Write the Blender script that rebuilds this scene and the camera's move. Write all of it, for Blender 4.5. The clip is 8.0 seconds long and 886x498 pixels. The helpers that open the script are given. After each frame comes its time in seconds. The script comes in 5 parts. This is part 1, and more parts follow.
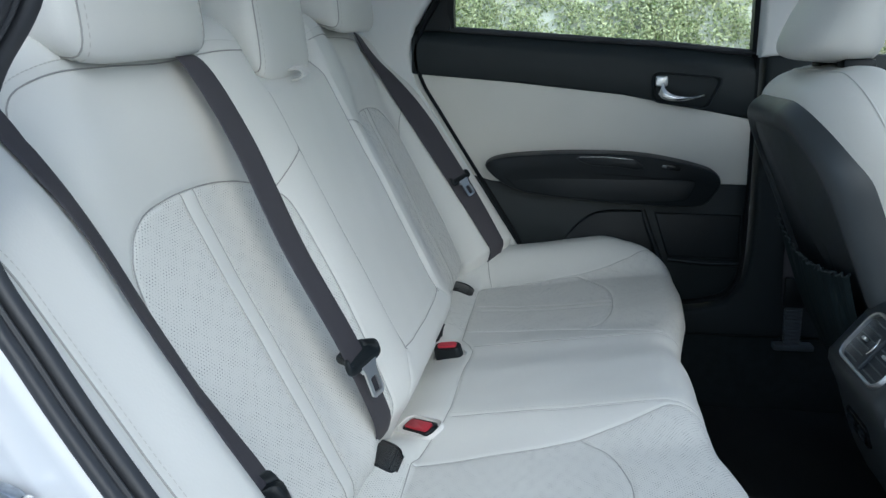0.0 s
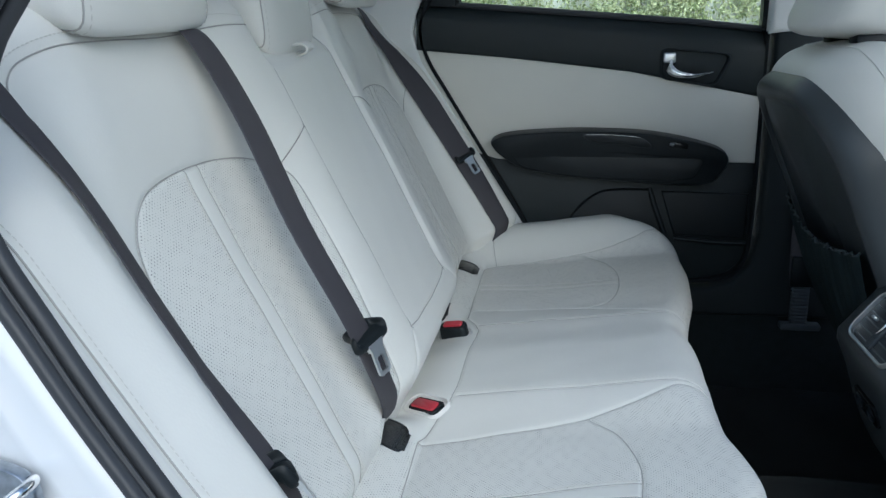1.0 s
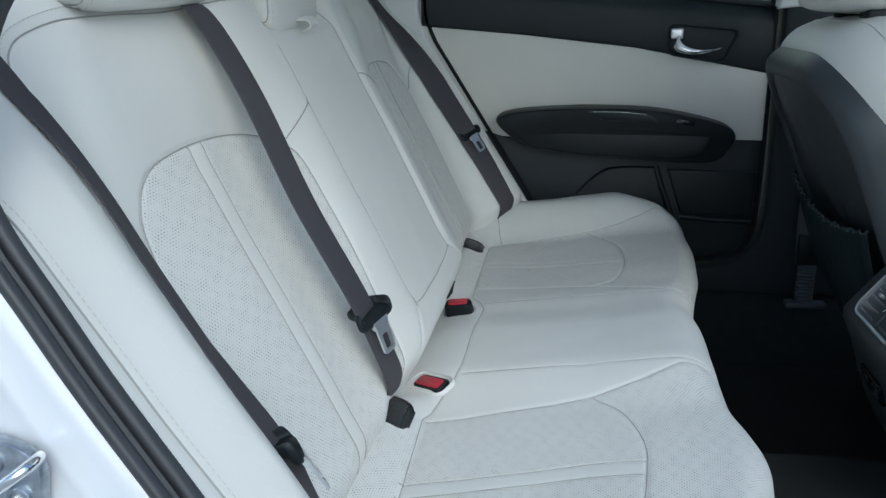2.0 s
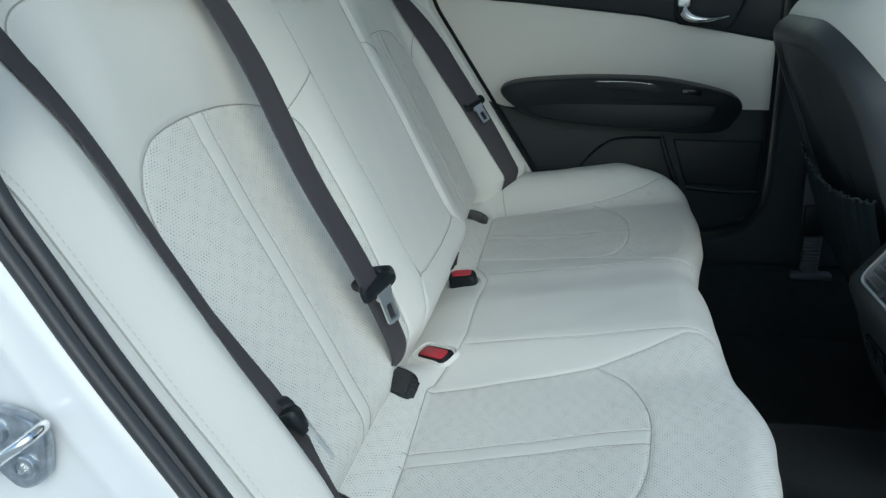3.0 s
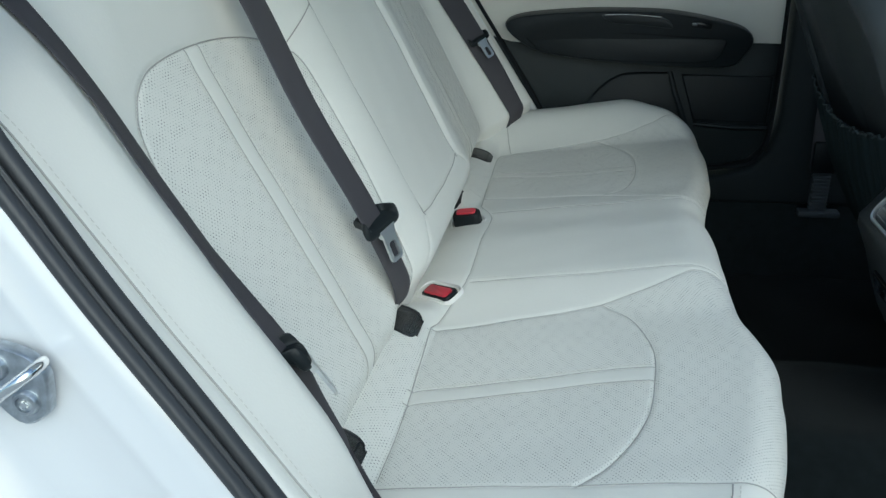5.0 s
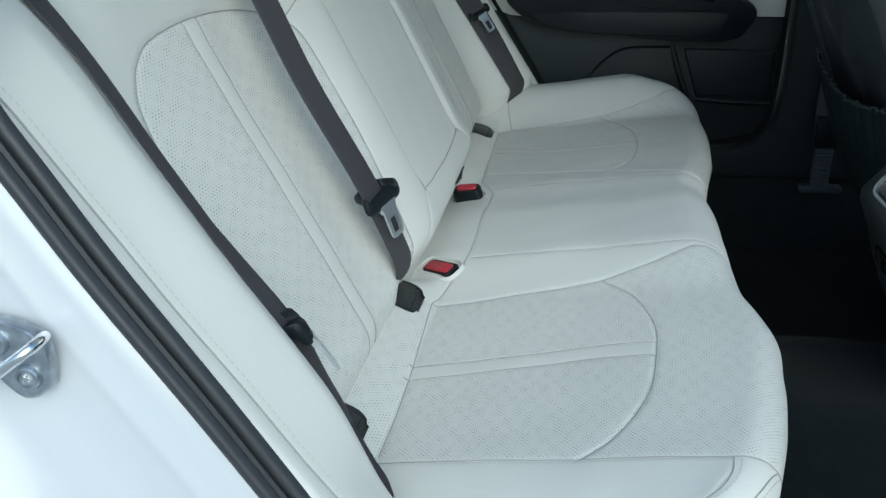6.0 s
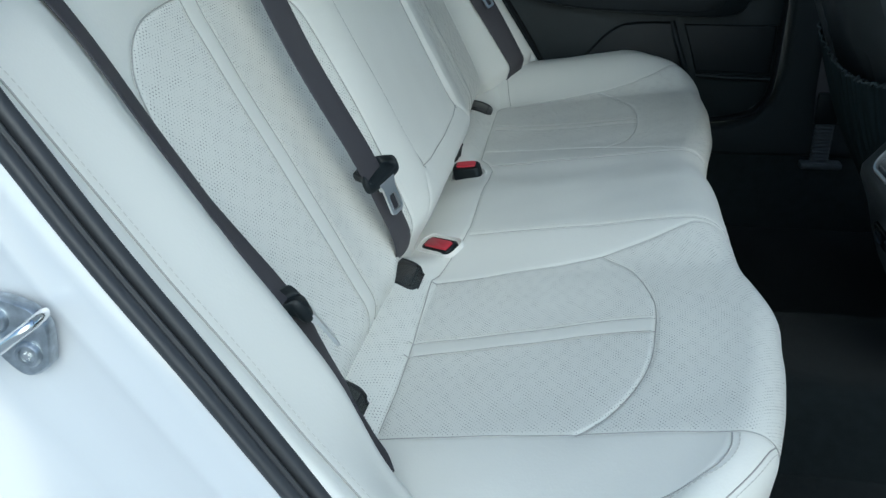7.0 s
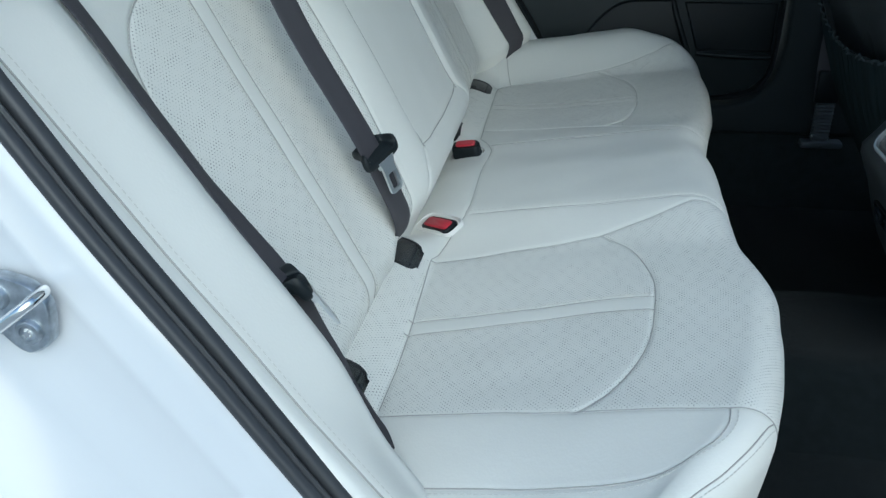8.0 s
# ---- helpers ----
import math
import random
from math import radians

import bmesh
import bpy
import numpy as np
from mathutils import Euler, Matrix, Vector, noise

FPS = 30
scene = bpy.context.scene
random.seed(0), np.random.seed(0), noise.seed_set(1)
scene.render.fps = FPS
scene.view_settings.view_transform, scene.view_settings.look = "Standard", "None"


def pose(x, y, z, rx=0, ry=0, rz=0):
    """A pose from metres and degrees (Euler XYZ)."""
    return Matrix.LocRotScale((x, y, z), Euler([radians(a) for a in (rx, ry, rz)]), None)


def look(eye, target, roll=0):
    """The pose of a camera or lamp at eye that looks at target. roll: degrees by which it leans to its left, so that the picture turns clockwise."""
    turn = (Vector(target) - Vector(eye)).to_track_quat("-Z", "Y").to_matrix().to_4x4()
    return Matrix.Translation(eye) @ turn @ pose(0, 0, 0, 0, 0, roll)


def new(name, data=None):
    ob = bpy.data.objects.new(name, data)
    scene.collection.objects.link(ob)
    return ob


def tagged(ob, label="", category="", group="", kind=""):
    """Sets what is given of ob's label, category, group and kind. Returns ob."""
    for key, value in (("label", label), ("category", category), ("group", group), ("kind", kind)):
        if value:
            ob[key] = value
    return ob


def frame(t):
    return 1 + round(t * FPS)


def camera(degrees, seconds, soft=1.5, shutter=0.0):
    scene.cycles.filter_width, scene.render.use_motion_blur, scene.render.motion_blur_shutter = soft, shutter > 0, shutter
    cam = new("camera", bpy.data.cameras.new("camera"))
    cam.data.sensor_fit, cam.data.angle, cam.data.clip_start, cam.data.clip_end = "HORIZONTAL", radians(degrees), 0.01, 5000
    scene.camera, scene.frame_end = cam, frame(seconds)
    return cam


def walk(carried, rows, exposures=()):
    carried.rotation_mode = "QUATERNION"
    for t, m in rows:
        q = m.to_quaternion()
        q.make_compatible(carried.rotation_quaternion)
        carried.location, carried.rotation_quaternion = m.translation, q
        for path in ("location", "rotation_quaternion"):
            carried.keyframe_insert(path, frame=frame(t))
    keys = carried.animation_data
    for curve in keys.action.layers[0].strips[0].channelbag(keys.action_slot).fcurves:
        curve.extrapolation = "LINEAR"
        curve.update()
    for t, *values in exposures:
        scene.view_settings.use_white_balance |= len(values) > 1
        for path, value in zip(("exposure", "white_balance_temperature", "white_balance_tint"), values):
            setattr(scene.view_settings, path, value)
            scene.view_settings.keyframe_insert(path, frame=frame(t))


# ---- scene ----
# ---------------------------------------------------------------- camera
cam = camera(57.9, 8.0, 1.45)
PATH = [
    (0, (0.211, -1.143, 1.056), (-0.108, 0.775, 0.589), -0.8),
    (0.5, (0.207, -1.138, 1.055), (-0.114, 0.773, 0.562), -0.7),
    (1, (0.204, -1.134, 1.052), (-0.12, 0.771, 0.535), -0.8),
    (1.5, (0.203, -1.132, 1.051), (-0.126, 0.765, 0.51), -0.8),
    (3, (0.203, -1.127, 1.046), (-0.139, 0.739, 0.413), -1.1),
    (3.5, (0.203, -1.125, 1.044), (-0.143, 0.728, 0.376), -1.2),
    (4, (0.203, -1.123, 1.042), (-0.145, 0.717, 0.338), -1.3),
    (4.5, (0.203, -1.12, 1.04), (-0.145, 0.705, 0.301), -1.4),
    (6, (0.201, -1.116, 1.035), (-0.144, 0.674, 0.212), -1.6),
    (6.5, (0.2015, -1.116, 1.035), (-0.142, 0.662, 0.187), -1.8),
    (7, (0.201, -1.116, 1.033), (-0.14, 0.652, 0.162), -1.8),
    (7.5, (0.201, -1.116, 1.031), (-0.138, 0.642, 0.139), -1.9),
    (8, (0.201, -1.117, 1.031), (-0.136, 0.63, 0.117), -1.9),
]

EXPOSURES = [(0.0, 0.22, 5240, 2), (1.5, 0.22, 5190, 2), (3.5, 0.23, 5380, -6), (6.0, 0.20, 5260, -6), (8.0, 0.16, 5090, -5)]
walk(cam, [(t, look(eye, target, roll)) for t, eye, target, roll in PATH], EXPOSURES)

# ---------------------------------------------------------------- world and light
SUN_ELEV, SUN_TURN = 36.0, 153.0
world = bpy.data.worlds.new("world")
scene.world = world
world.use_nodes = True
wn = world.node_tree
sky = wn.nodes.new("ShaderNodeTexSky")
sky.sky_type, sky.sun_disc = "NISHITA", False
sky.sun_elevation, sky.sun_rotation = radians(SUN_ELEV), radians(SUN_TURN)
sky.air_density, sky.dust_density = 1.0, 3.0
wn.links.new(sky.outputs[0], wn.nodes["Background"].inputs[0])
wn.nodes["Background"].inputs[1].default_value = 0.15
lamp = bpy.data.lights.new("sun", "SUN")
lamp.energy, lamp.angle, lamp.color = 0.80, radians(75), (1.0, 0.935, 0.85)
sun = new("sun", lamp)
sun.matrix_world = look((1.8, -3.6, 3.55), (0, 0, 0.6))


# ---------------------------------------------------------------- materials
def mat(name, color, rough=0.5, metal=0.0, vary=0.06, scale=9.0, grain=0.0, grain_scale=600.0, coat=0.0, spec=0.5, sheen=0.0):
    """A plain surface with a slow tint variation and a fine relief."""
    m = bpy.data.materials.new(name)
    m.use_nodes = True
    nt = m.node_tree
    b = nt.nodes["Principled BSDF"]
    b.inputs["Roughness"].default_value = rough
    b.inputs["Metallic"].default_value = metal
    b.inputs["Coat Weight"].default_value = coat
    b.inputs["Coat Roughness"].default_value = 0.05
    b.inputs["Specular IOR Level"].default_value = spec
    b.inputs["Sheen Weight"].default_value = sheen
    co = nt.nodes.new("ShaderNodeTexCoord")
    n1 = nt.nodes.new("ShaderNodeTexNoise")
    n1.inputs["Scale"].default_value, n1.inputs["Detail"].default_value = scale, 5
    nt.links.new(co.outputs["Object"], n1.inputs["Vector"])
    ramp = nt.nodes.new("ShaderNodeMapRange")
    ramp.inputs["To Min"].default_value, ramp.inputs["To Max"].default_value = 1 - vary, 1 + vary
    nt.links.new(n1.outputs["Fac"], ramp.inputs["Value"])
    mul = nt.nodes.new("ShaderNodeVectorMath")
    mul.operation = "SCALE"
    mul.inputs[0].default_value = color
    nt.links.new(ramp.outputs[0], mul.inputs["Scale"])
    nt.links.new(mul.outputs[0], b.inputs["Base Color"])
    if grain:
        n2 = nt.nodes.new("ShaderNodeTexNoise")
        n2.inputs["Scale"].default_value, n2.inputs["Detail"].default_value = grain_scale, 3
        nt.links.new(co.outputs["Object"], n2.inputs["Vector"])
        bp = nt.nodes.new("ShaderNodeBump")
        bp.inputs["Strength"].default_value, bp.inputs["Distance"].default_value = grain, 0.001
        nt.links.new(n2.outputs["Fac"], bp.inputs["Height"])
        nt.links.new(bp.outputs[0], b.inputs["Normal"])
        rr = nt.nodes.new("ShaderNodeMapRange")
        rr.inputs["To Min"].default_value, rr.inputs["To Max"].default_value = max(rough - 0.08, 0.02), min(rough + 0.08, 1)
        nt.links.new(n1.outputs["Fac"], rr.inputs["Value"])
        nt.links.new(rr.outputs[0], b.inputs["Roughness"])
    return m


def leather(name, color, perforated=False, rough=0.48):
    """Ivory leather: fine grain, soft creases and, inside the mask of the mesh, punched holes in a staggered grid of changing size."""
    m = bpy.data.materials.new(name)
    m.use_nodes = True
    nt, N = m.node_tree, m.node_tree.nodes
    L = nt.links.new
    b = N["Principled BSDF"]
    b.inputs["Roughness"].default_value = rough
    b.inputs["Specular IOR Level"].default_value = 0.4
    uv = N.new("ShaderNodeUVMap")
    uv.uv_map = "UVMap"

    def math_node(op, a, c=None, d=None):
        n = N.new("ShaderNodeMath")
        n.operation = op
        for k, v in enumerate((a, c, d)):
            if v is None:
                continue
            if isinstance(v, (int, float)):
                n.inputs[k].default_value = v
            else:
                L(v, n.inputs[k])
        return n.outputs[0]

    slow = N.new("ShaderNodeTexNoise")
    slow.inputs["Scale"].default_value, slow.inputs["Detail"].default_value = 7, 4
    L(uv.outputs[0], slow.inputs["Vector"])
    grain = N.new("ShaderNodeTexVoronoi")
    grain.inputs["Scale"].default_value = 420
    L(uv.outputs[0], grain.inputs["Vector"])
    crease = N.new("ShaderNodeTexNoise")
    crease.inputs["Scale"].default_value, crease.inputs["Detail"].default_value = 26, 4
    crease.inputs["Distortion"].default_value = 0.8
    L(uv.outputs[0], crease.inputs["Vector"])
    tint = math_node("MULTIPLY_ADD", slow.outputs["Fac"], 0.10, 0.95)
    col = N.new("ShaderNodeVectorMath")
    col.operation = "SCALE"
    col.inputs[0].default_value = color
    L(tint, col.inputs["Scale"])
    colour = col.outputs[0]
    height = math_node("ADD", math_node("MULTIPLY", grain.outputs["Distance"], 0.16), math_node("MULTIPLY", crease.outputs["Fac"], 0.45))
    if perforated:
        turn = N.new("ShaderNodeMapping")
        turn.inputs["Rotation"].default_value = (0, 0, radians(45))
        L(uv.outputs[0], turn.inputs["Vector"])
        dots = N.new("ShaderNodeTexVoronoi")
        dots.voronoi_dimensions = "2D"
        dots.inputs["Scale"].default_value, dots.inputs["Randomness"].default_value = 1 / 0.0034, 0.0
        L(turn.outputs[0], dots.inputs["Vector"])
        # rhombic groups of larger and smaller holes
        sep = N.new("ShaderNodeSeparateXYZ")
        L(uv.outputs[0], sep.inputs[0])
        x, y = sep.outputs[0], sep.outputs[1]
        sway = N.new("ShaderNodeTexNoise")
        sway.inputs["Scale"].default_value, sway.inputs["Detail"].default_value = 45, 2
        L(uv.outputs[0], sway.inputs["Vector"])
        p = math_node("COSINE", math_node("MULTIPLY_ADD", x, 310.0, math_node("MULTIPLY_ADD", y, 190.0, math_node("MULTIPLY", sway.outputs["Fac"], 11.0))))
        q = math_node("COSINE", math_node("MULTIPLY_ADD", x, 310.0, math_node("MULTIPLY_ADD", y, -190.0, math_node("MULTIPLY", sway.outputs["Fac"], -9.0))))
        radius = math_node("MULTIPLY_ADD", math_node("ADD", p, q), 0.036, 0.126)
        hole = N.new("ShaderNodeMapRange")
        hole.interpolation_type = "SMOOTHSTEP"
        L(math_node("SUBTRACT", dots.outputs["Distance"], radius), hole.inputs["Value"])
        hole.inputs["From Min"].default_value, hole.inputs["From Max"].default_value = -0.035, 0.035
        hole.inputs["To Min"].default_value, hole.inputs["To Max"].default_value = 1, 0
        zone = N.new("ShaderNodeAttribute")
        zone.attribute_name = "perf"
        inside = math_node("GREATER_THAN", zone.outputs["Fac"], 0.003)
        mask = math_node("MULTIPLY", hole.outputs[0], inside)
        mix = N.new("ShaderNodeMix")
        mix.data_type = "RGBA"
        L(mask, mix.inputs["Factor"])
        L(colour, mix.inputs["A"])
        mix.inputs["B"].default_value = (0.14, 0.138, 0.132, 1)
        colour = mix.outputs["Result"]
        height = math_node("SUBTRACT", height, math_node("MULTIPLY", mask, 0.12))
    L(colour, b.inputs["Base Color"])
    bp = N.new("ShaderNodeBump")
    bp.inputs["Strength"].default_value, bp.inputs["Distance"].default_value = 0.35, 0.0012
    L(height, bp.inputs["Height"])
    L(bp.outputs[0], b.inputs["Normal"])
    return m


def webbing_mat(name, color):
    m = mat(name, color, 0.62, vary=0.1, scale=30)
    nt = m.node_tree
    uv = nt.nodes.new("ShaderNodeUVMap")
    uv.uv_map = "UVMap"
    w = nt.nodes.new("ShaderNodeTexWave")
    w.bands_direction = "DIAGONAL"
    w.inputs["Scale"].default_value = 260
    nt.links.new(uv.outputs[0], w.inputs["Vector"])
    bp = nt.nodes.new("ShaderNodeBump")
    bp.inputs["Strength"].default_value, bp.inputs["Distance"].default_value = 0.12, 0.0004
    nt.links.new(w.outputs["Fac"], bp.inputs["Height"])
    nt.links.new(bp.outputs[0], nt.nodes["Principled BSDF"].inputs["Normal"])
    return m


def glass_mat(name):
    m = bpy.data.materials.new(name)
    m.use_nodes = True
    nt = m.node_tree
    nt.nodes.remove(nt.nodes["Principled BSDF"])
    out = nt.nodes["Material Output"]
    tr, gl, mx, fr = (nt.nodes.new("ShaderNode" + k) for k in ("BsdfTransparent", "BsdfGlossy", "MixShader", "Fresnel"))
    tr.inputs[0].default_value = (0.92, 0.98, 0.95, 1)
    gl.inputs["Roughness"].default_value = 0.02
    nt.links.new(fr.outputs[0], mx.inputs[0])
    nt.links.new(tr.outputs[0], mx.inputs[1])
    nt.links.new(gl.outputs[0], mx.inputs[2])
    nt.links.new(mx.outputs[0], out.inputs[0])
    return m


IVORY = (0.66, 0.655, 0.615)
M_LEATHER = leather("ivory_leather", IVORY)
M_PERF = leather("ivory_leather_perforated", IVORY, True)
M_BEIGE = leather("ivory_door_leather", (0.60, 0.59, 0.54), rough=0.55)
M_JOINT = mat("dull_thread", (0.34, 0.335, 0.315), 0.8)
M_THREAD = mat("ivory_thread", (0.55, 0.54, 0.50), 0.7)
M_GREYTRIM = mat("pale_grey_plastic", (0.62, 0.61, 0.59), 0.55, grain=0.15)
M_CHAR = mat("charcoal_soft_plastic", (0.0115, 0.0165, 0.0185), 0.52, grain=0.35, grain_scale=900, spec=0.36)
M_BLACK = mat("black_plastic", (0.0065, 0.0095, 0.0115), 0.45, grain=0.25, grain_scale=900, spec=0.28)
M_PILLAR = mat("dark_pillar_plastic", (0.013, 0.0175, 0.0195), 0.72, grain=0.3, grain_scale=900, spec=0.25)
M_SHELL = mat("grey_shell_plastic", (0.028, 0.0345, 0.039), 0.42, grain=0.3, grain_scale=900)
M_SLAT = mat("grey_vent_plastic", (0.105, 0.115, 0.12), 0.4, vary=0.1, scale=60)
M_SATIN = mat("satin_metal", (0.74, 0.75, 0.75), 0.38, metal=1.0, vary=0.04)
M_FLAP = mat("dark_flap_plastic", (0.013, 0.0135, 0.015), 0.28, grain=0.2, grain_scale=900)
M_GLOSS = mat("gloss_black", (0.007, 0.008, 0.009), 0.12, spec=0.25)
M_CHROME = mat("satin_chrome", (0.80, 0.80, 0.79), 0.16, metal=1.0, vary=0.02)
M_STEEL = mat("zinc_steel", (0.46, 0.49, 0.52), 0.36, metal=1.0, vary=0.55, scale=160, grain=0.2, grain_scale=300)
M_TONGUE = mat("bright_steel", (0.80, 0.79, 0.75), 0.22, metal=1.0, vary=0.06, scale=60)
M_BELT = webbing_mat("dark_webbing", (0.042, 0.039, 0.045))
M_RUBBER = mat("black_rubber", (0.030, 0.032, 0.036), 0.46, grain=0.2, grain_scale=300)
M_SEAL = mat("matt_black_rubber", (0.010, 0.012, 0.014), 0.85, vary=0.15, scale=40, spec=0.15)
M_PAINT = mat("white_car_paint", (0.585, 0.60, 0.62), 0.22, vary=0.015, coat=1.0)
M_RED = mat("red_plastic", (0.38, 0.026, 0.042), 0.32)
M_CARPET = mat("black_carpet", (0.016, 0.021, 0.0225), 0.95, vary=0.35, scale=60, grain=1.0, grain_scale=900, spec=0.1, sheen=0.1)
M_ELASTIC = mat("grey_elastic", (0.036, 0.048, 0.052), 0.8, grain=0.4, grain_scale=500)
M_SLEEVE = mat("grey_rubber", (0.062, 0.072, 0.080), 0.5, grain=0.2)
M_NET = mat("dark_teal_fabric", (0.013, 0.021, 0.0235), 0.9, vary=0.2, scale=40, grain=0.6, grain_scale=700, spec=0.15)
M_GLASS = glass_mat("window_glass")
M_WALL = mat("white_wall_render", (0.92, 0.90, 0.84), 0.9, vary=0.15, scale=5, grain=1.0, grain_scale=40)
# unseen ground, its colour picked pale to bounce light into the doorway
M_BOUNCE = mat("pale_bounce_ground", (0.40, 0.405, 0.40), 0.9, vary=0.25, scale=3, grain=1.0, grain_scale=120)
M_HEADLINER = mat("pale_headliner", (0.68, 0.69, 0.68), 0.95, vary=0.04)


# ---------------------------------------------------------------- mesh helpers
def part(name, bm, material, parent=None, label="", smooth=True):
    me = bpy.data.meshes.new(name)
    bm.to_mesh(me)
    bm.free()
    me.materials.append(material)
    if smooth:
        me.shade_smooth()
        me.set_sharp_from_angle(angle=radians(38))
    ob = new(name, me)
    if parent is not None:
        ob.parent = parent
    if label:
        ob["label"] = label
    return ob


def thing(name, label, category, group="", at=(0, 0, 0)):
    ob = new(name)
    ob.empty_display_size = 0.05
    return tagged(ob, label, category, group)


def mesh_part(name, verts, faces, material, parent, label="", uvs=None, normals=None, perf=None, smooth=True):
    me = bpy.data.meshes.new(name)
    me.from_pydata(np.asarray(verts, float).tolist(), [], faces)
    if uvs is not None:
        layer = me.uv_layers.new(name="UVMap")
        idx = np.empty(len(me.loops), int)
        me.loops.foreach_get("vertex_index", idx)
        layer.data.foreach_set("uv", np.asarray(uvs, np.float32)[idx].ravel())
    if perf is not None:
        at = me.attributes.new("perf", "FLOAT", "POINT")
        at.data.foreach_set("value", np.asarray(perf, np.float32))
    me.materials.append(material)
    if smooth:
        me.shade_smooth()
    if normals is not None:
        me.normals_split_custom_set_from_vertices(np.asarray(normals, float).tolist())
    ob = new(name, me)
    if parent is not None:
        ob.parent = parent
    if label:
        ob["label"] = label
    return ob


def rbox(size, r=0.004, seg=2, center=(0, 0, 0), rot=None):
    """A box with rounded edges."""
    bm = bmesh.new()
    bmesh.ops.create_cube(bm, size=1.0)
    bmesh.ops.scale(bm, vec=size, verts=bm.verts)
    bmesh.ops.bevel(bm, geom=bm.edges[:], offset=min(r, 0.49 * min(size)), segments=seg, profile=0.5, affect="EDGES")
    m = Matrix.Translation(center)
    if rot is not None:
        m = m @ rot
    bmesh.ops.transform(bm, matrix=m, verts=bm.verts)
    return bm


def slab(outline, y0, y1, bevel=0.004, seg=2, shear=None):
    """An outline in x and z, from its face at y0 (towards -y) back to y1, with the edge of the face rounded."""
    bm = bmesh.new()
    front = [bm.verts.new((x, y0, z)) for x, z in outline]
    f = bm.faces.new(front)
    bm.normal_update()
    if f.normal.y > 0:
        bmesh.ops.reverse_faces(bm, faces=[f])
    ext = bmesh.ops.extrude_face_region(bm, geom=[f])
    new_verts = [g for g in ext["geom"] if isinstance(g, bmesh.types.BMVert)]
    for v in new_verts:
        v.co.y = y0
    for v in front:
        v.co.y = y1
    bm.normal_update()
    if bevel:
        edges = [e for e in bm.edges if all(v in new_verts for v in e.verts)]
        bmesh.ops.bevel(bm, geom=edges, offset=bevel, segments=seg, profile=0.5, affect="EDGES", clamp_overlap=True)
    bmesh.ops.recalc_face_normals(bm, faces=bm.faces)
    if shear:
        for v in bm.verts:
            v.co.y += shear(v.co.x, v.co.z)
    return bm


def round_corners(points, r, n=8):
    """A polygon with its corners rounded off."""
    p, out = np.array(points, float), []
    for i in range(len(p)):
        a, b, c = p[i - 1], p[i], p[(i + 1) % len(p)]
        u, w = (a - b) / np.linalg.norm(a - b), (c - b) / np.linalg.norm(c - b)
        for t in np.linspace(0, 1, n):
            out.append((1 - t) ** 2 * (b + u * r) + 2 * t * (1 - t) * b + t * t * (b + w * r))
    return np.array(out)


def smooth_line(points, n=40, closed=False):
    """A Catmull-Rom curve through the points."""
    p = np.array(points, float)
    q = np.vstack([p[-1:], p, p[:2]]) if closed else np.vstack([2 * p[0] - p[1], p, 2 * p[-1] - p[-2]])
    count = len(p) if closed else len(p) - 1
    out = []
    for i in range(count):
        a, b, c, d = q[i : i + 4]
        for t in np.linspace(0, 1, max(2, n // count), endpoint=False):
            out.append(0.5 * (2 * b + (c - a) * t + (2 * a - 5 * b + 4 * c - d) * t**2 + (3 * b - a - 3 * c + d) * t**3))
    if not closed:
        out.append(p[-1])
    return np.array(out)


def sweep(path, section, side, closed_section=True, caps=True):
    """Carries a section of (a, b) pairs along a path: a along side x tangent, b along side."""
    path, bm = np.array(path, float), bmesh.new()
    side = np.array(side, float)
    rings = []
    for i, p in enumerate(path):
        tan = path[min(i + 1, len(path) - 1)] - path[max(i - 1, 0)]
        tan /= np.linalg.norm(tan)
        s = side - tan * (side @ tan)
        s /= np.linalg.norm(s)
        n = np.cross(s, tan)
        rings.append([bm.verts.new(p + a * n + b * s) for a, b in section])
    k = len(section)
    for r0, r1 in zip(rings, rings[1:]):
        for j in range(k if closed_section else k - 1):
            bm.faces.new((r0[j], r0[(j + 1) % k], r1[(j + 1) % k], r1[j]))
    if caps and closed_section:
        bm.faces.new(rings[0])
        bm.faces.new(rings[-1][::-1])
    bmesh.ops.recalc_face_normals(bm, faces=bm.faces)
    return bm


def circle(r, n=12, sx=1.0):
    return [(r * sx * math.cos(2 * math.pi * i / n), r * math.sin(2 * math.pi * i / n)) for i in range(n)]


def tube(path, r, n=10):
    path = np.array(path, float)
    d = path[-1] - path[0]
    side = (0, 0, 1) if abs(d[2]) < 0.8 * np.linalg.norm(d) else (1, 0, 0)
    return sweep(path, circle(r, n), side)


def rounded(w, h, r, n=5, cx=0, cy=0):
    """A rounded rectangle."""
    out = []
    for k, (sx, sy) in enumerate(((1, 1), (-1, 1), (-1, -1), (1, -1))):
        for i in range(n):
            a = math.pi / 2 * (k + i / (n - 1))
            out.append((cx + sx * (w / 2 - r) + r * math.cos(a), cy + sy * (h / 2 - r) + r * math.sin(a)))
    return out


def loft(rings, cap0=True, cap1=True):
    """Closed rings of 3D points, joined one to the next."""
    bm = bmesh.new()
    vs = [[bm.verts.new(tuple(p)) for p in ring] for ring in rings]
    k = len(vs[0])
    for a, b in zip(vs, vs[1:]):
        for j in range(k):
            bm.faces.new((a[j], a[(j + 1) % k], b[(j + 1) % k], b[j]))
    if cap0:
        bm.faces.new(vs[0][::-1])
    if cap1:
        bm.faces.new(vs[-1])
    bmesh.ops.recalc_face_normals(bm, faces=bm.faces)
    return bm


